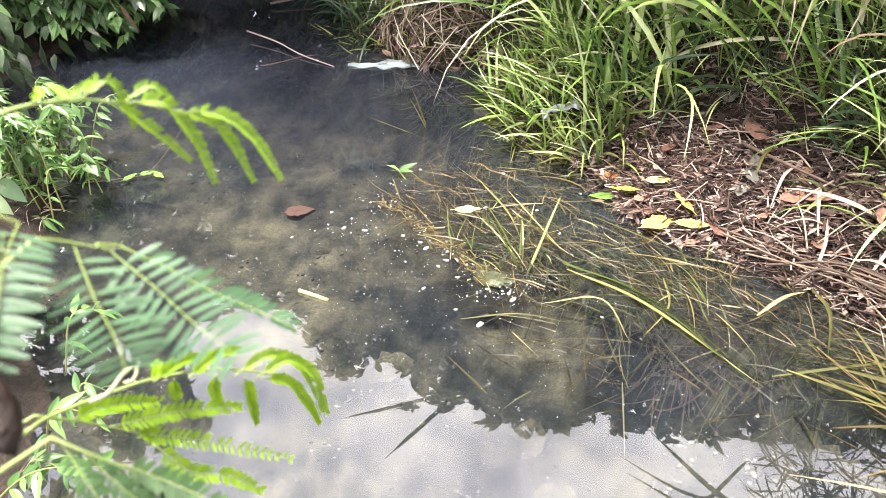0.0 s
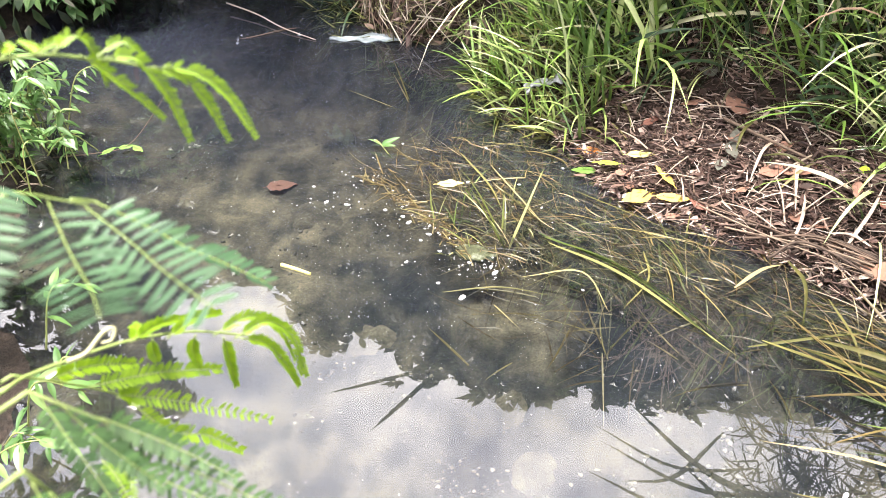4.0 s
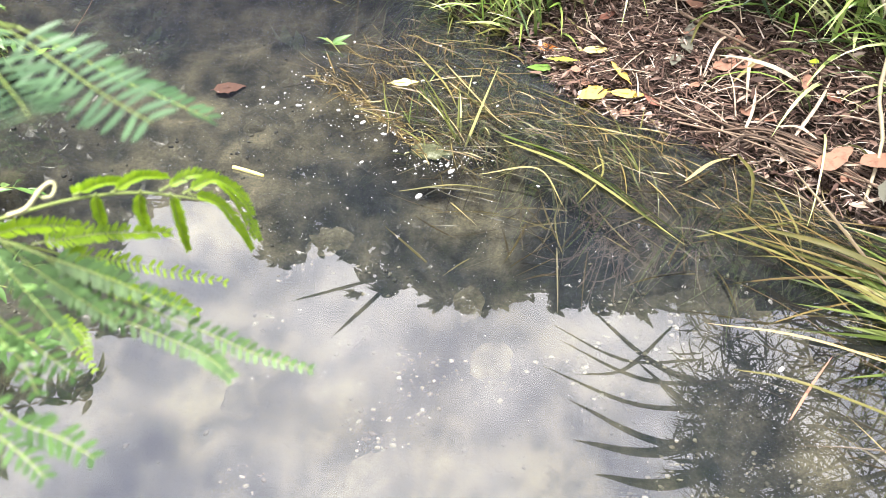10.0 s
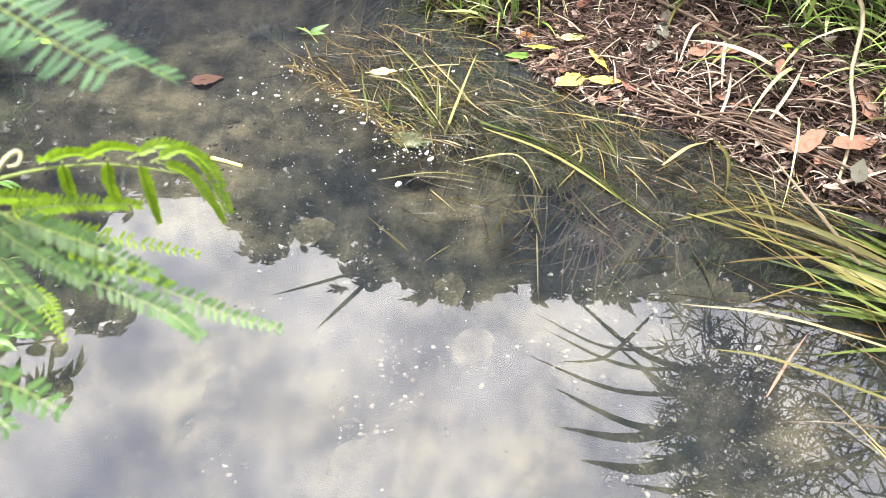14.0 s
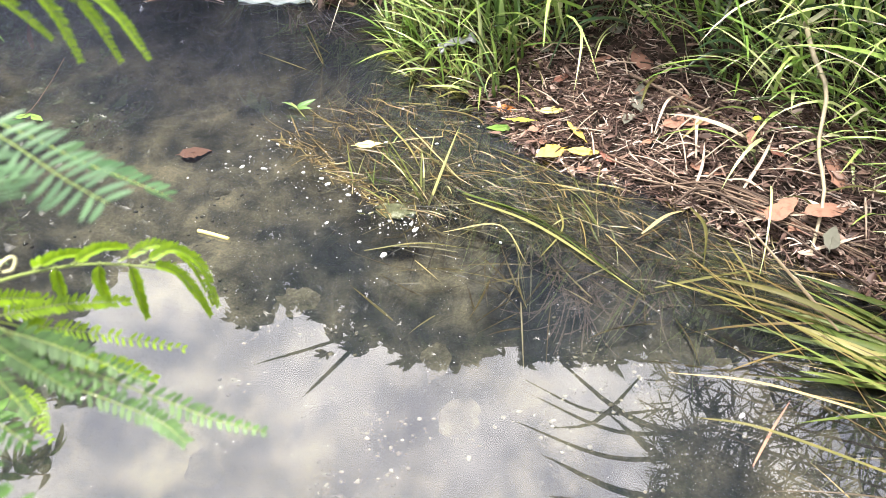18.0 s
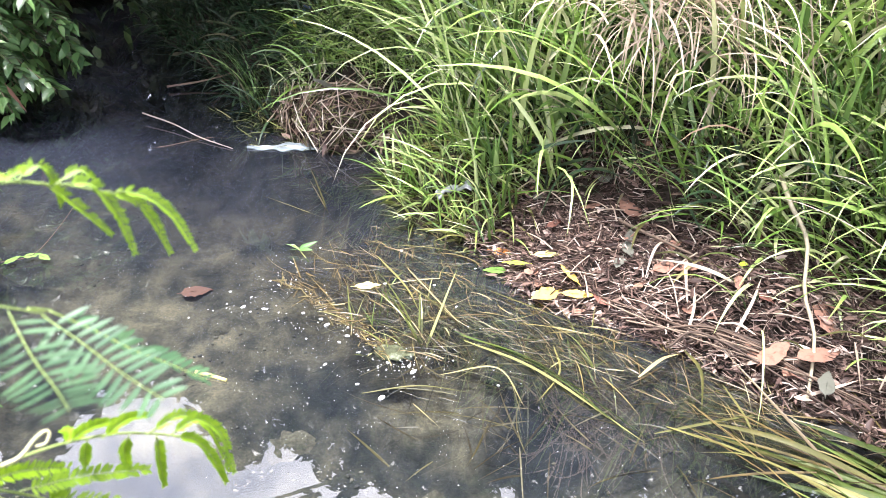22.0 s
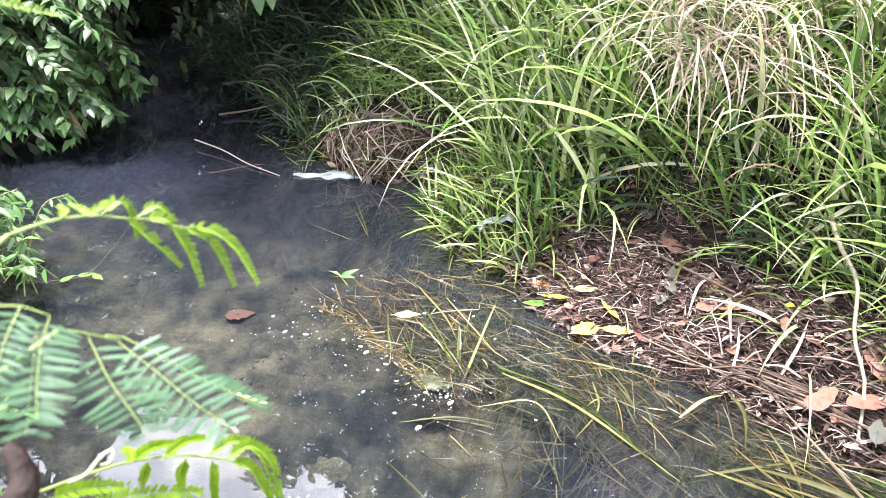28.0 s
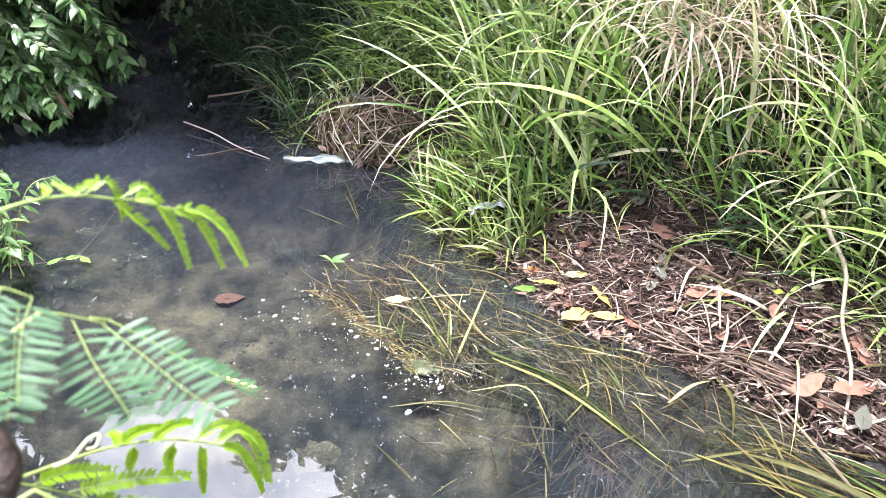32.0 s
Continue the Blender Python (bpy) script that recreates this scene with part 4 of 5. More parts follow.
frond([(0.075, 0.737, 0.984), (0.083, 0.748, 0.984), (0.091, 0.759, 0.982), (0.103, 0.77, 0.978), (0.111, 0.777, 0.973), (0.121, 0.786, 0.967), (0.135, 0.793, 0.959), (0.141, 0.799, 0.955)],
      [[(0.094, 0.752, 0.986), (0.088, 0.765, 0.983), (0.078, 0.776, 0.981)],
       [(0.106, 0.759, 0.983), (0.095, 0.769, 0.982), (0.083, 0.778, 0.981)],
       [(0.104, 0.758, 0.984), (0.104, 0.775, 0.982), (0.099, 0.788, 0.978)],
       [(0.11, 0.761, 0.983), (0.113, 0.776, 0.984), (0.115, 0.782, 0.971), (0.113, 0.784, 0.956)],
       [(0.119, 0.765, 0.98), (0.122, 0.773, 0.969), (0.128, 0.78, 0.953), (0.134, 0.785, 0.937)],
       [(0.125, 0.768, 0.978), (0.128, 0.782, 0.978), (0.13, 0.79, 0.971), (0.128, 0.797, 0.962)],
       [(0.128, 0.769, 0.977), (0.134, 0.781, 0.97), (0.141, 0.785, 0.95), (0.145, 0.783, 0.926)],
       [(0.145, 0.774, 0.97), (0.153, 0.783, 0.959), (0.158, 0.788, 0.943), (0.162, 0.789, 0.922)],
       [(0.149, 0.776, 0.969), (0.158, 0.787, 0.96), (0.167, 0.793, 0.944), (0.175, 0.793, 0.921)]],
      M_FROND, TOEYE, 21, 0.0072, 0.0018, 0.55, 0.0011, 0.9, 0.45)
frond([(0.111, 0.702, 0.953), (0.116, 0.707, 0.948), (0.121, 0.711, 0.943), (0.13, 0.716, 0.936)],
      [[(0.118, 0.71, 0.943), (0.14, 0.684, 0.94), (0.162, 0.661, 0.942), (0.18, 0.64, 0.951)],
       [(0.129, 0.715, 0.936), (0.154, 0.7, 0.93), (0.176, 0.684, 0.928), (0.2, 0.668, 0.927)]],
      M_FROND_OLD, TOEYE, 8, 0.0182, 0.0031, 0.05, 0.0007, 0.35, 0.1)
frond([(0.093, 0.688, 0.976), (0.103, 0.694, 0.972), (0.113, 0.697, 0.965)],
      [[(0.113, 0.697, 0.965), (0.119, 0.678, 0.963), (0.127, 0.659, 0.959), (0.137, 0.64, 0.956)],
       [(0.11, 0.691, 0.964), (0.119, 0.665, 0.953), (0.129, 0.641, 0.947)],
       [(0.109, 0.687, 0.977), (0.111, 0.67, 0.972), (0.115, 0.652, 0.966)]],
      M_FROND_OLD, TOEYE, 8.5, 0.0172, 0.003, 0.05, 0.0007, 0.35, 0.1)
frond([(0.122, 0.717, 0.938), (0.127, 0.725, 0.931)],
      [[(0.126, 0.724, 0.932), (0.144, 0.726, 0.917), (0.16, 0.726, 0.904), (0.175, 0.726, 0.895), (0.193, 0.725, 0.884)]],
      M_FROND_OLD, (0.2, 0.25, 0.9), 12, 0.0135, 0.003, 0.3, 0.001, 0.5, 0.1)
frond([(0.05, 0.696, 0.831), (0.05, 0.71, 0.824), (0.064, 0.734, 0.813), (0.08, 0.756, 0.802), (0.102, 0.777, 0.787), (0.122, 0.791, 0.77), (0.134, 0.801, 0.756)],
      [[(0.105, 0.742, 0.82), (0.09, 0.756, 0.793), (0.076, 0.77, 0.765)],
       [(0.125, 0.751, 0.814), (0.11, 0.763, 0.785), (0.1, 0.775, 0.753)],
       [(0.139, 0.755, 0.808), (0.129, 0.767, 0.776), (0.122, 0.773, 0.739)],
       [(0.148, 0.758, 0.805), (0.154, 0.773, 0.783), (0.159, 0.779, 0.755), (0.16, 0.784, 0.728)],
       [(0.112, 0.745, 0.818), (0.109, 0.778, 0.799), (0.109, 0.805, 0.775)],
       [(0.096, 0.737, 0.823), (0.081, 0.761, 0.804), (0.062, 0.781, 0.786)],
       [(0.097, 0.738, 0.823), (0.091, 0.768, 0.803), (0.09, 0.796, 0.779)],
       [(0.134, 0.754, 0.811), (0.144, 0.782, 0.798), (0.155, 0.794, 0.77), (0.162, 0.79, 0.732)],
       [(0.145, 0.757, 0.806), (0.153, 0.783, 0.793), (0.162, 0.793, 0.766), (0.165, 0.79, 0.731)]],
      M_FROND, TOEYE, 20, 0.0072, 0.0019, 0.7, 0.0012, 0.95, 0.35)
frond([(0.039, 0.711, 0.822), (0.05, 0.724, 0.8), (0.064, 0.736, 0.776), (0.068, 0.743, 0.759)],
      [[(0.053, 0.717, 0.812), (0.057, 0.74, 0.795), (0.071, 0.762, 0.772)],
       [(0.069, 0.721, 0.801), (0.091, 0.751, 0.778), (0.114, 0.775, 0.753)],
       [(0.082, 0.722, 0.791), (0.082, 0.732, 0.779), (0.106, 0.746, 0.754), (0.148, 0.758, 0.722)],
       [(0.089, 0.722, 0.786), (0.102, 0.723, 0.758), (0.117, 0.733, 0.739), (0.132, 0.738, 0.716)],
       [(0.078, 0.694, 0.77), (0.086, 0.689, 0.761), (0.099, 0.675, 0.744)],
       [(0.08, 0.696, 0.77), (0.091, 0.691, 0.759), (0.096, 0.68, 0.749)]],
      M_FROND, TOEYE, 20, 0.0074, 0.0021, 0.35, 0.001, 0.5, 0.2)
frond([(0.105, 0.663, 0.877), (0.113, 0.662, 0.873), (0.125, 0.661, 0.867), (0.135, 0.66, 0.862)],
      [[(0.126, 0.665, 0.858), (0.149, 0.66, 0.84), (0.171, 0.657, 0.827), (0.195, 0.653, 0.815), (0.215, 0.649, 0.806), (0.239, 0.646, 0.799)],
       [(0.125, 0.663, 0.858), (0.145, 0.653, 0.838), (0.172, 0.649, 0.822), (0.192, 0.644, 0.813), (0.204, 0.637, 0.806)],
       [(0.128, 0.665, 0.857), (0.145, 0.664, 0.848), (0.163, 0.662, 0.838), (0.186, 0.657, 0.827)],
       [(0.114, 0.664, 0.868), (0.129, 0.657, 0.855), (0.142, 0.652, 0.846), (0.159, 0.646, 0.834)],
       [(0.108, 0.663, 0.873), (0.12, 0.653, 0.859), (0.133, 0.643, 0.846), (0.145, 0.633, 0.836)]],
      M_FROND_MID, TOEYE, 17, 0.0085, 0.0024, 0.3, 0.0009, 0.6, 0.35)
frond([(0.13, 0.623, 0.884), (0.133, 0.623, 0.874), (0.133, 0.624, 0.867)],
      [[(0.138, 0.62, 0.875), (0.144, 0.618, 0.864), (0.151, 0.616, 0.853), (0.157, 0.614, 0.843)],
       [(0.133, 0.621, 0.88), (0.138, 0.615, 0.867), (0.143, 0.612, 0.857), (0.147, 0.604, 0.845)],
       [(0.137, 0.595, 0.862), (0.15, 0.59, 0.85), (0.16, 0.589, 0.842), (0.172, 0.585, 0.833)],
       [(0.136, 0.589, 0.859), (0.143, 0.585, 0.852), (0.152, 0.58, 0.844), (0.159, 0.575, 0.837)]],
      M_FROND_MID, TOEYE, 11, 0.0105, 0.0033, 0.15, 0.0009, 0.5, 0.1)
link("shoot", *tube([local(p) for p in curve([(0.065, 0.722, 0.822), (0.072, 0.729, 0.821), (0.077, 0.739, 0.825), (0.081, 0.744, 0.826), (0.083, 0.744, 0.824), (0.082, 0.739, 0.821), (0.078, 0.736, 0.822)], 18)], 0.0014, 0.0008, 7), M_SHOOT, feathery, "pale curled young shoot")
frond([(-0.01, 0.8, 1.07), (0.044, 0.814, 1.084)], [[(0.044, 0.814, 1.084), (0.054, 0.82, 1.079), (0.066, 0.826, 1.074), (0.076, 0.832, 1.07)]], M_FROND, TOEYE, 18, 0.0074, 0.0019, 0.45, 0.0011, 0.75, 0.3)
link("seed_pod", *tube([local(p) for p in ((0.107, 0.652, 0.929), (0.111, 0.651, 0.924), (0.115, 0.647, 0.917), (0.116, 0.642, 0.913), (0.115, 0.635, 0.91))], 0.0035, 0.008, 10), M_POD, feathery, "dark brown dry seed pod")
tagged(feathery, "feathery green shrub with rows of tiny paired leaflets", "shrub")


# ---- single blades and tufts ----
def blade_part(parent, seed, base, head, length, width, rise, bend, mat, name="blade", label=""):
    rng = np.random.default_rng(seed)
    g = blades(rng, np.array([base], float), np.array([radians(head)]), np.array([length]), np.array([width]), np.array([rise]), np.array([bend]), 9, 0.3, 0.35, 0.1)
    h = Heap()
    h.add_grid(g)
    return h.done(name, mat, parent, label)


def tuft(name, label, foot, seed, n, length, width, mat, head=225, spread=50, rise=(0.9, 1.45), bend=(0.7, 1.9), category="grass tuft", group="", r=0.03):
    rng = np.random.default_rng(seed)
    t = thing(name, foot)
    for k in range(n):
        blade_part(t, seed * 100 + k, tuple(rng.normal(0, r, 2)) + (0.0,), head + rng.normal(0, spread), rng.uniform(*length), rng.uniform(*width), rng.uniform(*rise), rng.uniform(*bend), mat)
    return tagged(t, label, category, group)


def on_land(x, y, dz=0.0):
    return (x, y, float(land(x, y)) + dz)


M_BLADE = leafy("broad_blade", [(0.0, (0.04, 0.09, 0.02)), (0.35, (0.105, 0.2, 0.045)), (0.7, (0.22, 0.33, 0.11)), (1.0, (0.42, 0.45, 0.27))], 0.34, 0.25, island=False, scale=18.0, spots=0.12, spec=0.9)
for k, (x, y) in enumerate([(0.5, 2.4), (0.66, 2.5), (0.85, 2.47), (1.05, 2.4), (1.25, 2.25), (1.38, 2.1), (1.45, 1.92), (1.5, 1.75), (0.4, 2.5), (0.42, 2.75), (0.5, 3.05), (1.1, 2.65), (0.8, 2.75), (1.45, 2.45), (1.65, 2.15), (0.55, 2.65), (1.3, 2.5), (0.95, 2.95), (1.6, 1.6), (0.45, 2.95), (1.75, 1.9), (1.6, 2.7), (1.2, 3.0), (0.45, 3.35)]):
    tuft("grass_tuft", "tuft of broad bright green grass blades on the bank", on_land(x, y, -0.01), 700 + k, 14, (0.16, 0.4) if x < 0.56 else (0.35, 0.8) if y > 2.5 else (0.22, 0.55), (0.008, 0.02) if x < 1.3 else (0.006, 0.014), M_BLADE, 235 if x < 0.55 else 215 if x < 1.4 else 195, 45 if x < 0.55 else 75, bend=(0.1, 0.8) if y < 2.6 else (0.15, 1.3), group="tufts on the bank")
tuft("water_sprout", "yellow-green grass sprout rising from the drowned mat", (0.27, 1.82, -0.03), 301, 8, (0.1, 0.22), (0.004, 0.008), M_SPROUT, 115, 38, (0.6, 1.2), (0.1, 0.8), r=0.02)
tuft("water_sprout", "small olive sprout at the tip of the drowned mat", (0.09, 1.87, -0.03), 302, 7, (0.07, 0.14), (0.003, 0.005), M_SPROUT, 110, 50, (0.9, 1.5), (0.1, 0.8), r=0.012)
tuft("water_sprout", "olive sprout with broken blades in the mat", (0.66, 1.72, -0.02), 303, 9, (0.08, 0.17), (0.003, 0.007), M_SPROUT, 160, 80, (0.4, 1.3), (0.3, 1.6), r=0.03)
tuft("water_sprout", "thin grey-green blade standing in the water", (-0.02, 2.5, -0.03), 304, 5, (0.14, 0.24), (0.004, 0.008), M_REED, 150, 60, (0.3, 1.5), (0.1, 0.4), r=0.04)

for k, (x, y) in enumerate([(0.15, 1.87), (0.21, 1.77), (0.17, 1.96), (0.3, 1.9), (0.72, 1.79), (0.5, 1.86)]):
    tuft("water_sprout", "small cluster of broken olive blades in the drowned mat", (x, y, -0.03), 330 + k, 9, (0.05, 0.13), (0.002, 0.005), M_SPROUT if k % 2 else M_RUSH, 130, 70, (0.3, 1.4), (0.2, 1.5), r=0.022)


def strand(name, label, pts, width, mat, category, seed=0):
    """A long blade lying along a line."""
    rng = np.random.default_rng(seed)
    line = curve(pts, 12)
    s = np.linspace(0, 1, 13)
    d = np.gradient(np.array(line), axis=0)
    d /= np.linalg.norm(d, axis=1)[:, None]
    tw = rng.normal(0, 0.3) + rng.normal(0, 0.5) * s
    flat = np.cross(np.array([0, 0, 1.0]), d)
    flat /= np.maximum(np.linalg.norm(flat, axis=1)[:, None], 1e-4)
    w = flat * np.cos(tw)[:, None] + np.cross(d, flat) * np.sin(tw)[:, None]
    pr = (width * 0.5 * (np.minimum(1, 0.35 + 3 * s) * (1 - s ** 4) + 0.03))[:, None]
    P = np.array(line)
    nn = np.cross(d, w)
    h = Heap()
    h.add_grid(np.stack([P - w * pr, P - nn * pr * 0.35, P + w * pr], 1)[None])
    return tagged(h.done(name, mat), label, category)


for k, (a, m, b, w, hi) in enumerate([((0.367, 1.79), (0.55, 1.675), (0.785, 1.42), 0.014, 0.02), ((0.375, 1.775), (0.545, 1.66), (0.75, 1.44), 0.011, 0.012), ((0.35, 1.81), (0.56, 1.66), (0.74, 1.44), 0.006, 0.016),
                                      ((0.316, 1.653), (0.451, 1.669), (0.505, 1.545), 0.004, 0.012), ((0.776, 1.625), (0.842, 1.673), (0.911, 1.723), 0.009, 0.03), ((0.908, 1.712), (0.915, 1.616), (0.89, 1.513), 0.008, 0.04),
                                      ((0.772, 1.465), (0.914, 1.493), (1.024, 1.521), 0.006, 0.012), ((0.598, 1.754), (0.597, 1.653), (0.532, 1.562), 0.005, 0.01), ((0.254, 1.991), (0.361, 1.842), (0.454, 1.712), 0.007, 0.014),
                                      ((0.178, 2.226), (0.318, 2.193), (0.535, 2.131), 0.006, 0.012), ((0.963, 1.598), (0.97, 1.481), (0.975, 1.406), 0.006, 0.03), ((0.801, 1.48), (0.929, 1.406), (1.042, 1.35), 0.01, 0.02),
                                      ((0.856, 1.465), (0.998, 1.377), (1.12, 1.351), 0.011, 0.03), ((0.134, 1.597), (0.263, 1.616), (0.381, 1.598), 0.004, 0.008), ((0.252, 1.562), (0.278, 1.528), (0.313, 1.492), 0.005, 0.01),
                                      ((1.2, 1.16), (0.952, 1.344), (0.84, 1.419), 0.011, 0.06), ((1.15, 1.11), (0.915, 1.198), (0.742, 1.248), 0.005, 0.03), ((1.15, 0.98), (0.886, 1.102), (0.771, 1.148), 0.006, 0.03),
                                      ((1.18, 1.3), (1.02, 1.4), (0.9, 1.5), 0.012, 0.05), ((0.22, 2.1), (0.3, 1.95), (0.36, 1.86), 0.006, 0.015), ((0.45, 1.98), (0.62, 1.85), (0.74, 1.78), 0.006, 0.02), ((0.13, 2.16), (0.22, 2.0), (0.26, 1.9), 0.005, 0.015)]):
    strand("long_blade", "long olive grass blade floating on the water", [(*a, 0.6 * hi), (*m, hi), (*b, 0.003)], w, M_RUSH if k < 3 else M_REED, "grass blade", 400 + k)

# reeds lying out over the water
rng = np.random.default_rng(81)
reeds = thing("leaning_reeds", (1.28, 1.12, 0.0))
for k in range(34):
    blade_part(reeds, 8100 + k, (rng.normal(0.0, 0.05), rng.normal(0.06, 0.09), 0.0), 150 + rng.normal(0, 24), rng.uniform(0.15, 0.42), rng.uniform(0.009, 0.024), rng.uniform(0.02, 0.22), rng.uniform(0.05, 0.4), M_RUSH)
tagged(reeds, "yellow-green reeds leaning flat over the water", "reeds")
hp = Heap()
n = 95
base = np.stack([rng.uniform(1.0, 1.4, n), rng.uniform(0.85, 1.5, n), rng.uniform(-0.05, 0.03, n)], -1)
hp.add_grid(blades(rng, base, radians(155) + rng.normal(0, 0.5, n), rng.uniform(0.1, 0.35, n), rng.uniform(0.002, 0.007, n), rng.uniform(0, 0.35, n), rng.uniform(0, 0.6, n), 5))
tagged(hp.done("reed_tangle", M_MAT), "tangle of thin olive blades among the reeds", "water grass", kind="stuff")
strand("seed_stalk", "pale seed stalk floating by the reeds", [(0.845, 1.048, 0.006), (0.9, 1.115, 0.014), (0.95, 1.17, 0.02)], 0.005, M_TAN, "stalk", 5)

# tall cane grass beside the reeds, its leaves bowed over the stream
cane = thing("cane_grass", on_land(1.85, 1.5, -0.02))
co = Vector(cane.matrix_world.translation)
for k in range(7):
    x, y = rng.normal(0, 0.12), rng.normal(0, 0.2)
    link("cane", *tube(curve([(x, y, 0), (x - 0.05, y, 0.6), (x - 0.45, y + 0.05, 1.25)], 10), 0.009, 0.004, 7), M_STEM, cane)
for k, (rx, ry, tx, ty, w) in enumerate([(1.25, 1.57, 0.71, 1.44, 0.05), (1.27, 1.68, 0.65, 1.56, 0.045), (1.3, 1.6, 0.64, 1.72, 0.034), (1.3, 1.75, 0.55, 1.86, 0.022), (1.3, 1.8, 0.74, 2.16, 0.03), (1.35, 1.5, 0.85, 1.36, 0.03),
                                         (1.3, 1.85, 0.62, 1.98, 0.02), (1.2, 1.95, 0.6, 2.05, 0.016), (1.1, 2.1, 0.68, 1.82, 0.018), (1.4, 1.65, 0.9, 1.9, 0.036), (1.4, 1.7, 0.95, 1.5, 0.032)]):
    a = Vector((rx, ry, 1.22)) - co
    b = Vector((tx, ty, 1.14)) - co
    line = np.array(curve([a, (a + b) / 2 + Vector((0, -0.05, 0.06)), b], 12))
    d = np.gradient(line, axis=0)
    d /= np.linalg.norm(d, axis=1)[:, None]
    fl = np.cross(np.array([0, 0, 1.0]), d)
    fl /= np.linalg.norm(fl, axis=1)[:, None]
    s = np.linspace(0, 1, 13)
    pr = (w * 0.5 * (np.minimum(1, 0.4 + 2 * s) * (1 - s ** 3) + 0.02))[:, None]
    h = Heap()
    h.add_grid(np.stack([line - fl * pr, line - np.cross(d, fl) * pr * 0.25, line + fl * pr], 1)[None])
    # dark colour imitates backlit leaves seen from below
    h.done("leaf", M_DARKLEAF, cane)
tagged(cane, "tall broad-leaved cane grass arching over the stream", "cane grass")
hp = Heap()
n = 1900
base = np.stack([1.22 + np.abs(rng.normal(0, 0.34, n)), rng.normal(1.72, 0.28, n), rng.uniform(1.2, 1.9, n)], -1)
hp.add_grid(blades(rng, base, rng.uniform(0, 6.28, n), rng.uniform(0.08, 0.2, n), rng.uniform(0.006, 0.012, n), rng.uniform(-0.6, 0.6, n), rng.uniform(0, 1.0, n), 4))
# same dark colour, putting the backlit look into the fine leaves
tagged(hp.done("cane_foliage", M_DARKLEAF), "fine leaves hanging from the canes, coloured dark as if backlit", "foliage", kind="stuff")

# dead stalk with drooping straw leaves
dead = thing("dead_stalk", (1.46, 2.3, 0.4))
do = Vector((1.46, 2.3, 0.4))
spine = curve([Vector(p) - do for p in ((1.6, 2.32, 0.42), (1.42, 2.3, 0.5), (1.2, 2.29, 0.54), (1.03, 2.28, 0.58), (0.88, 2.27, 0.64), (0.78, 2.26, 0.68))], 20)
link("stem", *tube(spine, 0.006, 0.003, 7), M_STRAW, dead)
for k in range(285):
    u = rng.uniform(0.4, 1.0)
    p = spine[min(int(u * 20), 19)] + Vector((rng.normal(0, 0.05), rng.normal(0.03, 0.05), 0.32 * rng.random() ** 2))
    blade_part(dead, 9000 + k, tuple(p + Vector(rng.normal(0, 0.02, 3))), rng.choice([180, 250, 300]) + rng.normal(0, 40), rng.uniform(0.16, 0.42), rng.uniform(0.003, 0.008), rng.uniform(-0.2, 1.35), rng.uniform(1.2, 2.7), M_STRAW, "dead_leaf")
tagged(dead, "dead grass stalk with pale drooping straw leaves", "dead grass")
link_y = blade_part(None, 9100, (1.3, 2.22, 0.5), -25, 0.2, 0.012, 0.1, 0.35, M_YELLOW, "yellow_blade")
tagged(link_y, "single yellowed grass blade lying on the dead stalk", "grass blade")


def stalk(name, label, pts, r, mat, category="stalk", group=""):
    return tagged(link(name, *tube(curve(pts, 14), r, r * 0.6, 6), mat), label, category, group)


stalk("pale_stalk", "pale bent straw stalk hanging down the bank", [(1.2, 2.03, 0.33), (1.19, 1.93, 0.3), (1.215, 1.86, 0.24), (1.185, 1.76, 0.16), (1.18, 1.66, 0.1), (1.13, 1.54, 0.02)], 0.0062, M_PALE)
for k in range(14):
    o = rng.normal(0, 0.03, 4)
    stalk("drift_stalk", "long brown stalk washed up along the waterline", [(0.74 + o[0] + 0.025 * k, 1.87 + o[1] - 0.014 * k, 0.03), (0.98 + 1.4 * o[2], 1.71 + 1.2 * o[3], 0.045 + 0.3 * abs(o[0])), (1.24 + o[1] + 0.1 * o[2], 1.54 + 1.5 * o[0], 0.05)], rng.uniform(0.0015, 0.0038), M_TWIG_O, "stalk", "stalks along the waterline")
stalk("fallen_twig", "straight brown twig lying on the litter", [(0.84, 2.18, 0.115), (0.92, 2.07, 0.122), (1.01, 1.97, 0.12)], 0.0055, M_TWIG_O, "twig")
for k in range(70):
    x, y = rng.uniform(0.55, 1.45), rng.uniform(1.55, 2.4)
    if shelf_distance(x, y) > 0.33 or shore_distance(x, y) < 0.02:
        continue
    a, L = rng.uniform(0, 6.28), rng.uniform(0.05, 0.13)
    dx, dy = math.cos(a) * L / 2, math.sin(a) * L / 2
    z = float(land(x, y)) + 0.02
    stalk("fallen_twig", "small dry twig in the bank litter", [(x - dx, y - dy, z), (x, y, z + rng.uniform(0.0, 0.012)), (x + dx, y + dy, z + rng.normal(0, 0.008))], rng.uniform(0.0012, 0.003), M_TWIG_O, "twig", "twigs in the litter")
for k in range(60):
    x, y = rng.uniform(0.55, 1.4), rng.uniform(1.58, 2.35)
    if shelf_distance(x, y) > 0.32 or shore_distance(x, y) < 0.02:
        continue
    a, L = rng.normal(2.5, 0.9), rng.uniform(0.05, 0.16)
    dx, dy = math.cos(a) * L / 2, math.sin(a) * L / 2
    stalk("dry_stalk", "pale dry stalk lying across the bank litter", [on_land(x - dx, y - dy, 0.032), on_land(x, y, 0.036 + 0.01 * rng.random()), on_land(x + dx, y + dy, 0.032)], rng.uniform(0.001, 0.0028), M_STRAW, "stalk", "dry stalks in the litter")
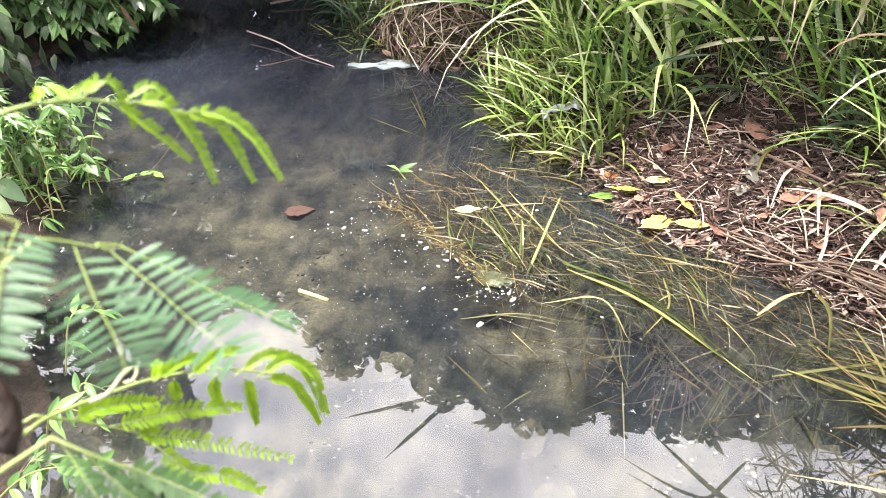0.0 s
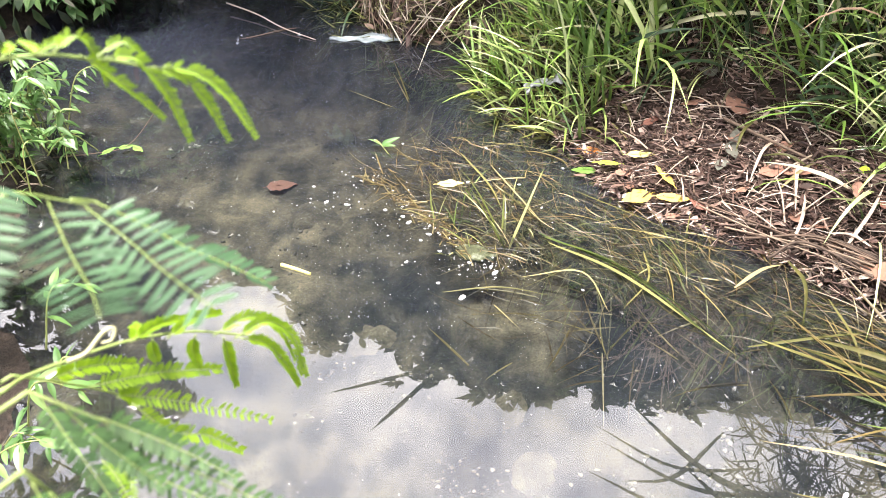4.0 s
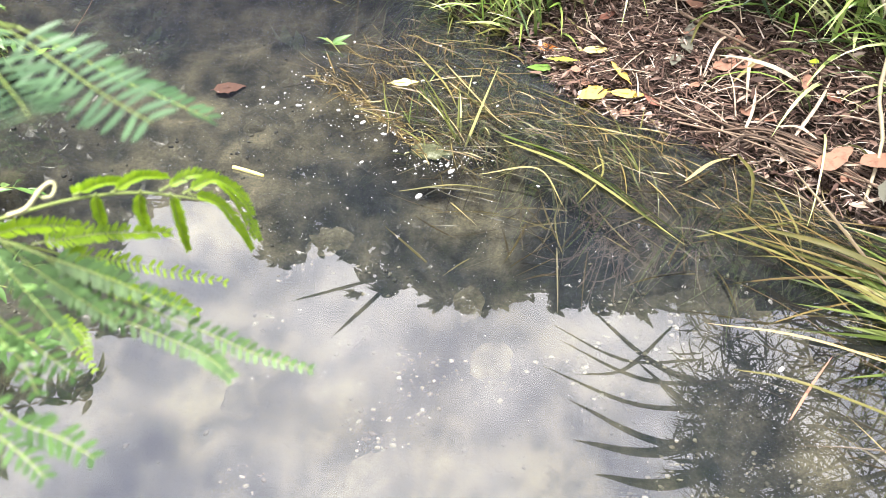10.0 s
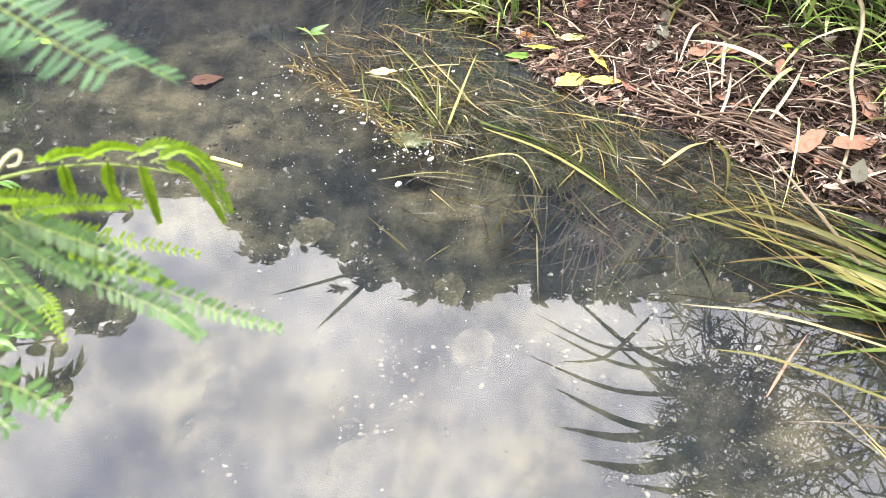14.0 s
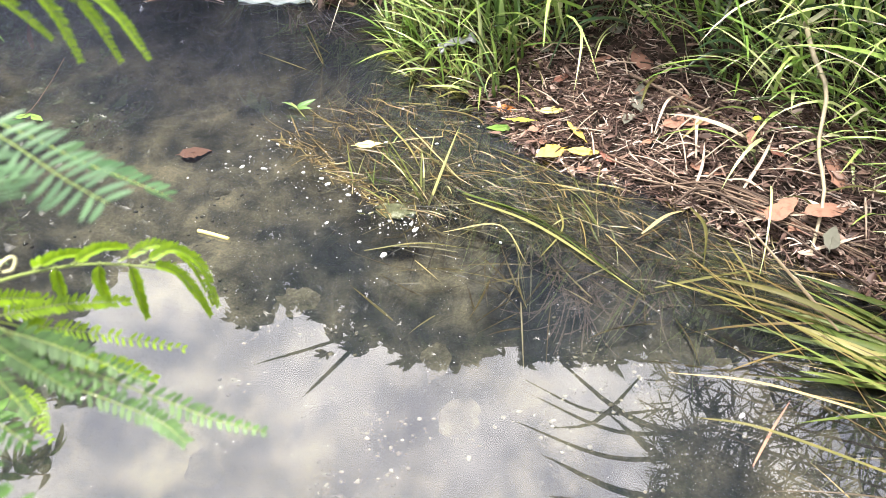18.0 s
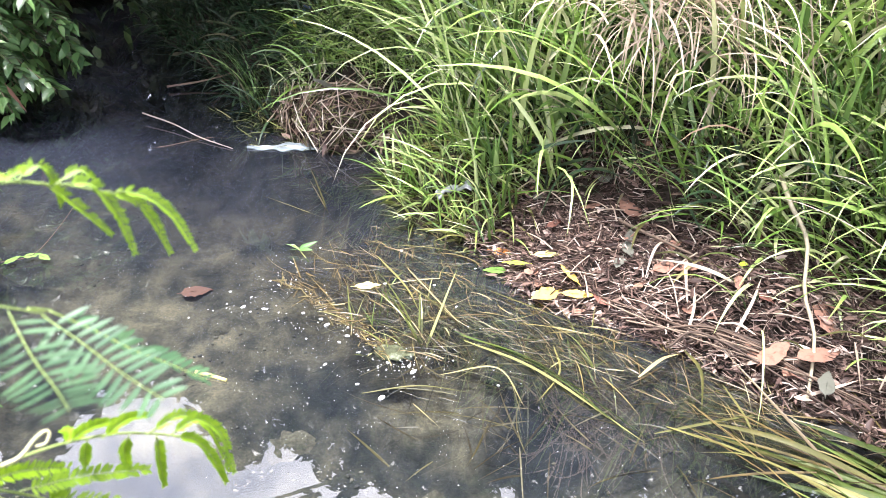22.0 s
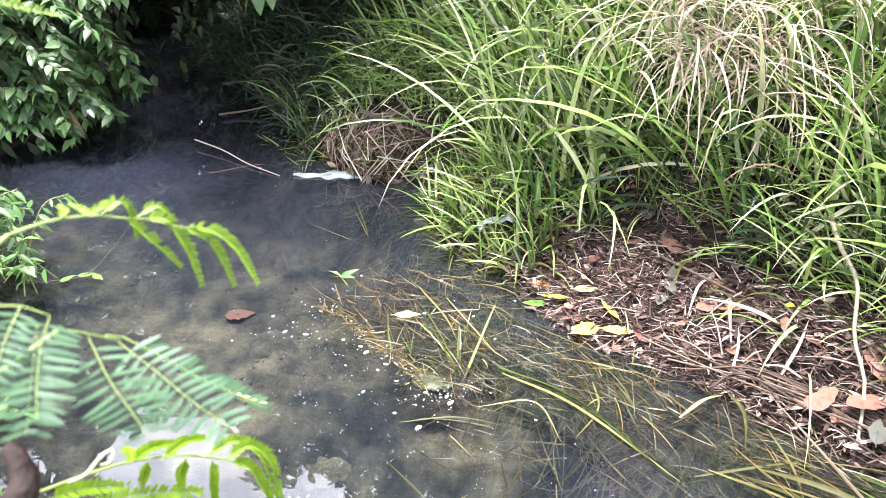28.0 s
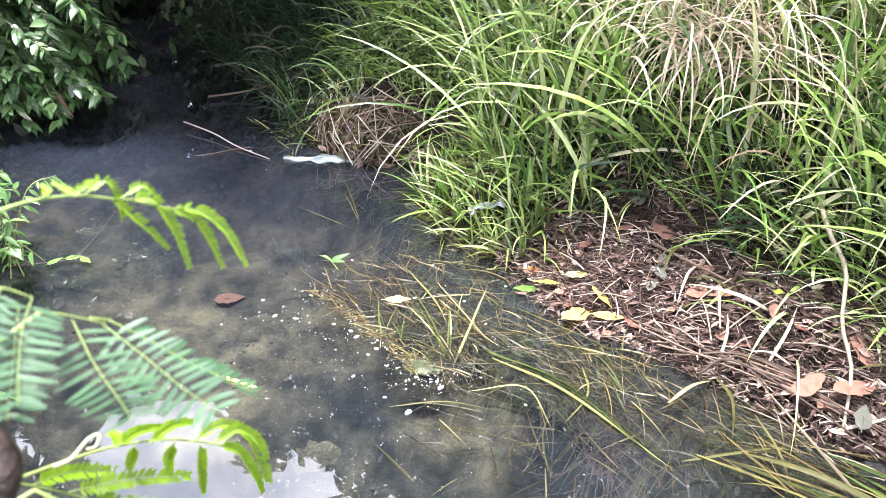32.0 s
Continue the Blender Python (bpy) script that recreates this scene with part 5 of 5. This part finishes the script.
for k in range(16):
    x, y = 0.8 + 0.035 * k + rng.normal(0, 0.04), 2.0 - 0.027 * k + rng.normal(0, 0.08)
    a, L = rng.uniform(0, 6.28), rng.uniform(0.03, 0.09)
    dx, dy = math.cos(a) * L, math.sin(a) * L
    strand("straw_blade", "flat dry blade lying on the litter", [on_land(x - dx, y - dy, 0.03), on_land(x + 0.1 * dy, y - 0.1 * dx, 0.045), on_land(x + dx, y + dy, 0.03)], 0.008, M_STRAW if k % 3 else M_REED, "grass blade", 600 + k)


# ---- fallen leaves ----
def fallen(label, mat, place, length, width, head, pitch=0.0, roll=0.0, droop=0.05, fold=0.1, curl=0.3, wave=0.03, point=1.0, seed=0, category="fallen leaf"):
    h = Heap()
    h.add_grid(leaf_grid(length, width, droop, fold, 9, point, curl, wave, seed or int(abs(1e4 * place[0])), 0.09)[None])
    h.add(*tube([(-0.012, 0, 0.0), (0, 0, 0.0), (length * 0.5, 0, 0.0008 - droop * length * 0.25)], 0.0012, 0.0007, 5))
    o = h.done("fallen_leaf", mat)
    o.matrix_world = turned(place, head, pitch, roll) @ Matrix.Translation((-length / 2, 0, 0))
    return tagged(o, label, category)


fallen("yellow leaf on the edge of the litter", M_YELLOW, (0.6, 1.94, 0.028), 0.085, 0.046, 205, -4, -12)
fallen("yellow leaf folded beside another one", M_YELLOW, (0.69, 1.93, 0.034), 0.09, 0.03, -6, 0, 10)
fallen("yellow leaf standing on its edge", M_YELLOW, (0.672, 1.99, 0.06), 0.08, 0.034, 118, -12, 22)
fallen("small orange leaf at the waterline", M_TAN, (0.683, 1.885, 0.012), 0.04, 0.022, 10)
fallen("reddish brown leaf on the litter", M_REDDISH, (0.745, 1.91, 0.03), 0.06, 0.035, 130, -10, 15)
fallen("lime green leaf on the litter edge", M_LIME, (0.53, 2.075, 0.04), 0.075, 0.028, 170, 0, 10)
fallen("green leaf lying at the water's edge", M_GREENLEAF, (0.475, 2.085, 0.008), 0.07, 0.035, 175)
fallen("pale cream leaf on the litter", M_CREAM, (0.622, 2.075, 0.068), 0.075, 0.028, 5, 0, 10)
fallen("tan leaf pressed into the litter", M_TAN, (0.582, 2.045, 0.032), 0.06, 0.035, 20)
fallen("tan leaf at the foot of the litter", M_TAN, (0.592, 2.0, 0.022), 0.06, 0.028, 10)
fallen("orange leaf half under the grass", M_ORANGE, (0.505, 2.165, 0.018), 0.07, 0.03, -15, 0, 12)
fallen("broad tan leaf on the litter", M_TAN, (0.925, 1.956, 0.105), 0.09, 0.045, 20, -5, 0)
fallen("broad tan leaf overlapping another", M_TAN, (0.975, 1.945, 0.112), 0.085, 0.05, 195, 5, 10)
fallen("pale tan leaf below the grass", M_TAN, (0.882, 2.23, 0.135), 0.1, 0.065, 110, -18, 0)
fallen("large curled tan leaf on the bank", M_TAN, (1.24, 1.735, 0.11), 0.125, 0.065, 75, -8, 18, curl=0.5)
fallen("large tan leaf lying flat on the bank", M_TAN, (1.09, 1.645, 0.075), 0.115, 0.05, 35, -6, 0)
fallen("tan leaf under a larger one", M_TAN, (1.18, 1.625, 0.085), 0.115, 0.05, 12, 0, 0)
fallen("small yellow leaf in the grass", M_LIME, (1.11, 1.925, 0.13), 0.03, 0.022, 60)
fallen("dark grey leaf on the bank", M_GREYLEAF, (1.165, 1.55, 0.07), 0.09, 0.035, 60)
fallen("tan leaf by the drifted stalks", M_TAN, (1.065, 1.68, 0.04), 0.08, 0.04, 100)
fallen("cream leaf floating on the water", M_CREAM, (0.114, 2.018, 0.006), 0.075, 0.03, 8, fold=0.02, curl=0.05)
fallen("sunken red-brown leaf on the bed", M_RUSSET, on_land(-0.44, 2.175, 0.007), 0.095, 0.065, 15, curl=0.05, fold=0.02)
fallen("grey-green leaf on the debris mound", M_GREYLEAF, (-0.13, 3.1, 0.215), 0.11, 0.08, 20, 25, 0)
for k in range(26):
    while True:
        x, y = rng.uniform(0.55, 1.45), rng.uniform(1.55, 2.45)
        if shelf_distance(x, y) < 0.32 and shore_distance(x, y) > 0.04:
            break
    fallen("withered brown leaf in the bank litter", [M_TAN, M_REDDISH, M_GREYLEAF, M_TAN][k % 4], on_land(x, y, 0.028), rng.uniform(0.04, 0.085), rng.uniform(0.02, 0.04), rng.uniform(0, 360), rng.normal(0, 12), rng.normal(0, 18), curl=rng.uniform(0.1, 0.7), seed=k)
stick = tagged(link("floating_stick", *tube(curve([(-0.27, 1.675, 0.004), (-0.23, 1.66, 0.005), (-0.19, 1.645, 0.004)], 6), 0.005, 0.004, 7), M_CREAM), "short pale yellow stick floating on the water", "stick")

sprig = thing("floating_sprig", (-0.107, 2.19, 0.002))
for k, (a, L) in enumerate([(20, 0.08), (150, 0.07), (60, 0.05), (200, 0.04), (-20, 0.06)]):
    o = link("leaf", None, None, None, sprig, mesh=HERB_LEAF[k % 3])
    o.matrix_local = turned((0, 0, 0.012), a, -22, 20, 0.75 * L / 0.055)
link("stem", *tube([(0.03, -0.03, -0.01), (0, 0, 0.012), (-0.02, 0.02, 0.02)], 0.002, 0.0015, 5), M_STEM, sprig)
tagged(sprig, "small bright green sprig floating on the water", "sprig")

# ---- white flecks on the water ----
rng = np.random.default_rng(91)


def fleck_mesh(k):
    b = bmesh.new()
    bmesh.ops.create_icosphere(b, subdivisions=2, radius=1.0)
    for v in b.verts:
        q = noise.noise(v.co * 1.3 + Vector((k * 7, 0, 0)))
        v.co = Vector((v.co.x * (1 + 0.35 * q), v.co.y * (0.55 + 0.2 * q), v.co.z * 0.22))
    me = bpy.data.meshes.new("fleck")
    b.to_mesh(me)
    b.free()
    me.shade_smooth()
    me.materials.append(M_FOAM_GLINT)
    return me


FLECK = [fleck_mesh(k) for k in range(5)]
spots = [(0.001, 1.873, 9), (0.035, 1.699, 8), (0.114, 1.741, 6), (0.187, 1.702, 7), (0.25, 1.669, 14), (0.18, 1.585, 15), (0.078, 1.804, 10), (-0.218, 1.93, 11), (-0.16, 1.92, 9), (-0.27, 2.0, 7), (0.06, 1.78, 7), (0.02, 1.85, 12), (0.36, 1.92, 6),
         (0.3, 2.02, 7), (0.16, 2.03, 8), (0.42, 2.1, 6), (0.86, 1.15, 10), (0.45, 1.62, 6), (0.24, 1.69, 9), (0.12, 1.63, 7), (-0.05, 1.9, 8), (0.2, 2.2, 7), (0.34, 2.25, 6), (0.56, 1.66, 5), (-0.14, 2.24, 6), (-0.05, 2.22, 6)]
for k, (x, y, s) in enumerate(spots):
    o = new("foam_fleck", FLECK[k % 5])
    o.matrix_world = pose(x, y, 0.002, 0, 0, rng.uniform(-30, 60)) @ Matrix.Scale(s / 1500, 4)
    tagged(o, "white petal-like fleck floating on the water", "fleck", "flecks on the water")
# small foam specks, with sky glints drawn in as white flakes too
hp = Heap()
disc = [(math.cos(a), math.sin(a), 0.0) for a in np.linspace(0, 6.28, 7)[:-1]]


def dots(cx, cy, sx, sy, n, lo=0.0005, hi=0.0022):
    for k in range(n):
        x, y = rng.normal(cx, sx), rng.normal(cy, sy)
        if shore_distance(x, y) > -0.01:
            continue
        r = lo + 0.8 * (hi - lo) * rng.random() ** 3
        e, t = rng.uniform(0.15, 0.5), rng.normal(0.1, 0.6)
        w = rng.uniform(0.5, 1.4, 6)
        q = [(x + r * g * (a * math.cos(t) - e * b * math.sin(t)), y + r * g * (a * math.sin(t) + e * b * math.cos(t)), 0.0) for (a, b, _), g in zip(disc, w)]
        hp.add([(a, b, 0.0012) for a, b, _ in q] + [(x, y, 0.0012 + r * 0.5)], [(i, (i + 1) % 6, 6) for i in range(6)])


for c in [(-0.2, 1.93, 0.07, 0.04, 45, .0006, .006), (-0.17, 2.09, 0.03, 0.06, 28, .0006, .005), (0.05, 1.75, 0.12, 0.12, 120), (-0.12, 2.06, 0.03, 0.04, 45, .0006, .004), (0.23, 1.7, 0.07, 0.03, 150, .0006, .004), (-0.05, 1.6, 0.2, 0.2, 160), (0.3, 1.4, 0.2, 0.12, 180), (-0.3, 1.9, 0.25, 0.25, 160),
          (0.6, 1.4, 0.15, 0.1, 90), (-0.6, 2.12, 0.03, 0.03, 30), (0.0, 1.1, 0.25, 0.2, 120, .0005, .002), (0.7, 1.1, 0.15, 0.12, 60), (0.4, 1.85, 0.2, 0.15, 80), (0.3, 1.0, 0.3, 0.15, 90, .0005, .002), (-0.02, 1.88, 0.06, 0.06, 50, .001, .004)]:
    dots(*c)
for a, b in (((-0.13, 2.06), (0.0, 1.93)), ((0.0, 1.93), (0.1, 1.82)), ((0.1, 1.82), (0.2, 1.73))):
    for k in range(12):
        u = rng.random()
        dots(a[0] + (b[0] - a[0]) * u, a[1] + (b[1] - a[1]) * u, 0.014, 0.014, 4, 0.0008, 0.005)
tagged(hp.done("foam_specks", M_FOAM_GLINT), "tiny white bubbles and drawn-in sky glints on the water", "foam", kind="stuff")
b = bmesh.new()
bmesh.ops.create_icosphere(b, subdivisions=3, radius=1.0)
for v in b.verts:
    q = noise.noise(v.co * 2.3)
    v.co = Vector((v.co.x * 0.05 * (1 + 0.6 * q), v.co.y * 0.03 * (1 + 0.3 * q), v.co.z * 0.01 + 0.005 * noise.noise(v.co * 7.0)))
me = bpy.data.meshes.new("algae_clump")
b.to_mesh(me)
b.free()
me.shade_smooth()
me.materials.append(M_MOSS)
algae = new("algae_clump", me)
algae.matrix_world = pose(0.195, 1.742, -0.003, 0, 0, -15)
tagged(algae, "frothy green algae clump caught in the drowned grass", "algae")

scum = Heap()
for k in range(150):
    u = rng.random()
    x, y = -0.13 + 0.33 * u + rng.normal(0, 0.016), 2.06 - 0.33 * u + rng.normal(0, 0.016)
    t, L = rng.normal(2.4, 0.7), rng.uniform(0.006, 0.03)
    d = v3(math.cos(t), math.sin(t), rng.normal(0, 0.12)) * L
    p = v3(x, y, rng.uniform(0.001, 0.008))
    scum.add(*tube([p - d, p, p + d], rng.uniform(0.0008, 0.0022), 0.0008, 4, False))
tagged(scum.done("edge_scum", M_MAT), "broken brown and pale bits caught along the drowned grass", "debris", kind="stuff")

# ---- stones on the bed ----
for k, (x, y, s) in enumerate([(-0.06, 1.56, 0.16), (0.29, 1.38, 0.12), (0.36, 1.27, 0.1), (-0.15, 1.15, 0.09), (-0.3, 2.05, 0.13), (-0.25, 2.5, 0.14), (0.13, 1.0, 0.09)]):
    b = bmesh.new()
    bmesh.ops.create_icosphere(b, subdivisions=3, radius=1.0)
    for v in b.verts:
        q = noise.noise(v.co * 1.2 + Vector((k * 3.1, 0, 0))) + 0.4 * noise.noise(v.co * 3.5 + Vector((0, k, 0)))
        v.co = Vector((v.co.x * (1 + 0.3 * q), v.co.y * (0.75 + 0.25 * q), v.co.z * 0.2 * (1 + 0.3 * q))) * s * 0.8
    me = bpy.data.meshes.new("sunken_stone")
    b.to_mesh(me)
    b.free()
    me.shade_smooth()
    me.materials.append(M_STONE)
    o = new("sunken_stone", me)
    o.matrix_world = pose(x, y, float(land(x, y)) - 0.1 * s, 0, 0, k * 37)
    tagged(o, "flat silt-covered stone on the stream bed", "stone", "stones on the bed")

# ---- debris mound upstream ----
mound = thing("debris_mound", (-0.03, 3.15, 0.0))
b = bmesh.new()
bmesh.ops.create_icosphere(b, subdivisions=4, radius=1.0)
for v in b.verts:
    q = noise.noise(v.co * 2.0) + 0.5 * noise.noise(v.co * 5.0)
    v.co = Vector((v.co.x * 0.27, v.co.y * 0.18, max(v.co.z, -0.1) * 0.17)) * (1 + 0.3 * q)
me = bpy.data.meshes.new("heap")
b.to_mesh(me)
b.free()
me.shade_smooth()
me.materials.append(M_GROUND)
link("core", None, None, None, mound, mesh=me)
for nm, mat, n, w in (("twig_layer", M_TWIG, 1100, 0), ("stem_layer", M_EDGE, 800, 0), ("straw_layer", M_STRAW, 170, 0.005), ("leaf_layer", M_LITTER, 260, 0)):
    hp = Heap()
    for k in range(n):
        a, e = rng.uniform(0, 6.28), math.acos(rng.uniform(0.0, 1))
        p = Vector((0.3 * math.sin(e) * math.cos(a), 0.21 * math.sin(e) * math.sin(a), 0.18 * math.cos(e) + 0.005))
        p *= 1 + 0.22 * noise.noise(p * 9.0) + rng.uniform(-0.04, 0.08)
        t = Vector(rng.normal(0, 1, 3))
        nrm = p.normalized()
        t = (t - nrm * t.dot(nrm) * 0.8).normalized()
        if nm in ("twig_layer", "stem_layer"):
            L = rng.uniform(0.02, 0.06)
            hp.add(*tube([p - t * L, p + nrm * 0.004, p + t * L], rng.uniform(0.001, 0.0028), 0.0008, 3, False))
        elif nm == "straw_layer":
            L = rng.uniform(0.05, 0.17)
            hp.add(*tube([p - t * L, p + nrm * 0.015, p + t * L - nrm * 0.01], 0.0025, 0.0015, 4, False))
        else:
            M = turned(p + nrm * 0.006, rng.uniform(0, 360), rng.normal(20, 25), rng.normal(0, 25))
            g = leaf_grid(rng.uniform(0.03, 0.08), rng.uniform(0.012, 0.03), 0.2, 0.2, 4, 1.0, 0.4)
            hp.add_grid((g @ np.array(M.to_3x3()).T + np.array(M.translation))[None])
    tagged(hp.done(nm, mat, mound), kind="stuff")
tagged(mound, "mound of washed-up twigs, straw and dead leaves", "debris mound")


# ---- litter of people ----
def film(name, label, place, sx, sy, sz, mat, head, seed, category="plastic bag", lift=0.0, taper=0.0):
    """A crumpled sheet."""
    n = 26
    u, v = np.meshgrid(np.linspace(-1, 1, n), np.linspace(-1, 1, n // 2), indexing="ij")
    edge = 1 + 0.16 * np.sin(5 * u + seed) - 0.2 * np.abs(u) ** 3
    x, y = u * sx / 2, v * sy / 2 * edge * (1 + 0.3 * np.sin(3 * u + 2 * seed))
    y = y * (1 + 0.35 * np.sin(11 * u + 1.7 * seed) * np.abs(v)) + sy * 0.2 * np.sin(3.3 * u + seed)
    z = sz * (0.5 + 0.5 * np.sin(4 * u + 3 * v + seed) * np.cos(5 * v - 2 * u)) * (1 - 0.4 * np.abs(v)) + lift * u
    y = y * (1 - taper * (0.5 - 0.5 * u))
    h = Heap()
    h.add_grid(np.stack([x, y, z + 0.003], -1)[None])
    o = h.done(name, mat)
    o.matrix_world = pose(*place, 0, 0, head)
    so = o.modifiers.new("thick", "SOLIDIFY")
    so.thickness = 0.0015
    return tagged(o, label, category)


film("plastic_bag", "crumpled white plastic film floating by the debris mound", (-0.295, 2.955, -0.004), 0.3, 0.085, 0.014, M_BAG, -2, 1.0, taper=0.85)
film("white_rag", "dirty white scrap caught in the bank grass", (0.36, 2.36, 0.115), 0.11, 0.04, 0.022, M_RAG, 14, 2.6, "plastic scrap", 0.012)
film("food_wrapper", "faded blue and white wrapper in the upstream grass", (-0.317, 3.75, 0.303), 0.09, 0.06, 0.05, M_BLUE, 20, 0.5, "wrapper", 0.03)
film("food_wrapper", "yellow scrap of wrapper in the upstream grass", (-0.357, 3.730, 0.273), 0.05, 0.04, 0.03, M_YELPRINT, 60, 1.5, "wrapper")
stalk("floating_branch", "thin pale dead branch lying on the water", [(-0.965, 3.27, 0.03), (-0.8, 3.165, 0.022), (-0.66, 3.05, 0.012), (-0.5, 2.95, 0.004)], 0.0034, M_STRAW, "branch")
stalk("floating_branch", "thin grey twig half under water", [(-0.85, 2.97, -0.006), (-0.75, 2.995, 0.003), (-0.64, 3.06, 0.002), (-0.55, 3.09, -0.008)], 0.0028, M_TWIG_O, "branch")
stalk("floating_branch", "forked dead branch at the upstream bank", [(-0.98, 3.63, 0.02), (-0.82, 3.68, 0.03), (-0.66, 3.72, 0.06)], 0.006, M_TWIG_O, "branch")
stalk("floating_branch", "upright dead twig at the upstream bank", [(-0.72, 3.7, 0.0), (-0.78, 3.74, 0.08), (-0.84, 3.78, 0.14)], 0.005, M_TWIG_O, "branch")
tuft("bank_sedge", "tuft of blue-green sedge at the upstream waterline", (-0.5, 3.42, 0.0), 310, 22, (0.2, 0.42), (0.005, 0.009), M_BLADE, 150, 60, (1.1, 1.5), (0.3, 1.2), r=0.05)
tuft("bank_sedge", "tall green sedge above the debris mound", (0.0, 3.5, 0.12), 311, 18, (0.5, 0.9), (0.007, 0.012), M_BLADE, 190, 60, (1.2, 1.55), (0.3, 1.3), r=0.06)
hang = thing("hanging_twig", (-0.537, 3.3, 0.663))
link("stem", *tube(curve([(0.15, 0.1, 0.5), (0.05, 0.02, 0.12), (-0.06, 0, 0.0)], 8), 0.004, 0.002, 5), M_DARKSTEM, hang)
for k, (a, p) in enumerate([(200, 60), (260, 70), (310, 62), (10, 66), (240, 50)]):
    o = link("leaf", None, None, None, hang, mesh=SHRUB_LEAF[k % 4])
    o.matrix_local = turned((0.03 * k - 0.08, 0, 0.02 * k), a, p, 0, 1.5)
tagged(hang, "twig with broad pale green leaves hanging over the stream", "twig")

# blades that hang from the trees, and tall stalks in the grass
for pts, w in ((((-0.1, 2.44, 1.34), (-0.36, 2.337, 1.335), (-0.54, 2.27, 1.33)), 0.019), (((-0.04, 2.45, 1.34), (-0.205, 2.223, 1.335), (-0.305, 2.088, 1.33)), 0.022), (((-0.07, 2.39, 1.34), (-0.16, 2.285, 1.335), (-0.238, 2.192, 1.33)), 0.007)):
    P = np.array(curve([Vector(p) - Vector((1.3, 5.4, 0.9)) for p in pts], 10))
    d = np.gradient(P, axis=0)
    sd = np.cross(np.array([0, 0, 1.0]), d)
    sd *= (w * 0.5 * (1.02 - np.linspace(-0.3, 1, 11) ** 2) / np.linalg.norm(sd, axis=1))[:, None]
    h = Heap()
    h.add_grid(np.stack([P - sd, P + np.array([0, 0, 0.002]), P + sd], 1)[None])
    h.done("long_leaf", M_DARKLEAF, big_tree)
for k, (x0, y0, x1, y1, z1) in enumerate([(1.28, 2.0, 1.2, 2.2, 0.85), (1.12, 2.3, 1.15, 2.35, 0.9), (0.85, 2.4, 0.8, 2.45, 0.95), (1.35, 2.15, 1.38, 2.2, 0.9)]):
    z0 = float(land(x0, y0))
    stalk("grass_stalk", "pale upright grass stalk on the bank", [(x0, y0, z0), ((x0 + x1) / 2 + 0.02, (y0 + y1) / 2, (z0 + z1) / 2), (x1, y1, z1)], 0.003, M_STRAW, "stalk", "stalks in the grass")
tuft("dry_tuft", "tuft of dry straw at the foot of the herb", (-1.2, 1.95, 0.01), 320, 22, (0.05, 0.13), (0.002, 0.004), M_STRAW, -20, 60, (0.2, 1.2), (0.4, 1.6), r=0.04)
fallen("dead orange-brown leaf hanging from the shrub", M_TAN, (-1.36, 3.08, 0.17), 0.13, 0.035, 60, 70, 0, curl=0.6)
fallen("pale dead leaf caught in the shrub", M_GREYLEAF, (-1.5, 3.02, 0.14), 0.05, 0.04, 20, 50, 0)
stalk("floating_twig", "thin bare twig floating with a few small leaves", [(-1.12, 2.12, 0.01), (-1.0, 2.14, 0.012), (-0.9, 2.17, 0.02), (-0.84, 2.24, 0.07), (-0.79, 2.3, 0.13)], 0.0016, M_TWIG_O, "twig")
for p, a in (((-0.9, 2.17, 0.02), 20), ((-0.86, 2.16, 0.018), -30), ((-0.95, 2.15, 0.018), 60)):
    fallen("small green leaf on the floating twig", M_GREENLEAF, p, 0.05, 0.02, a, 0, 10)
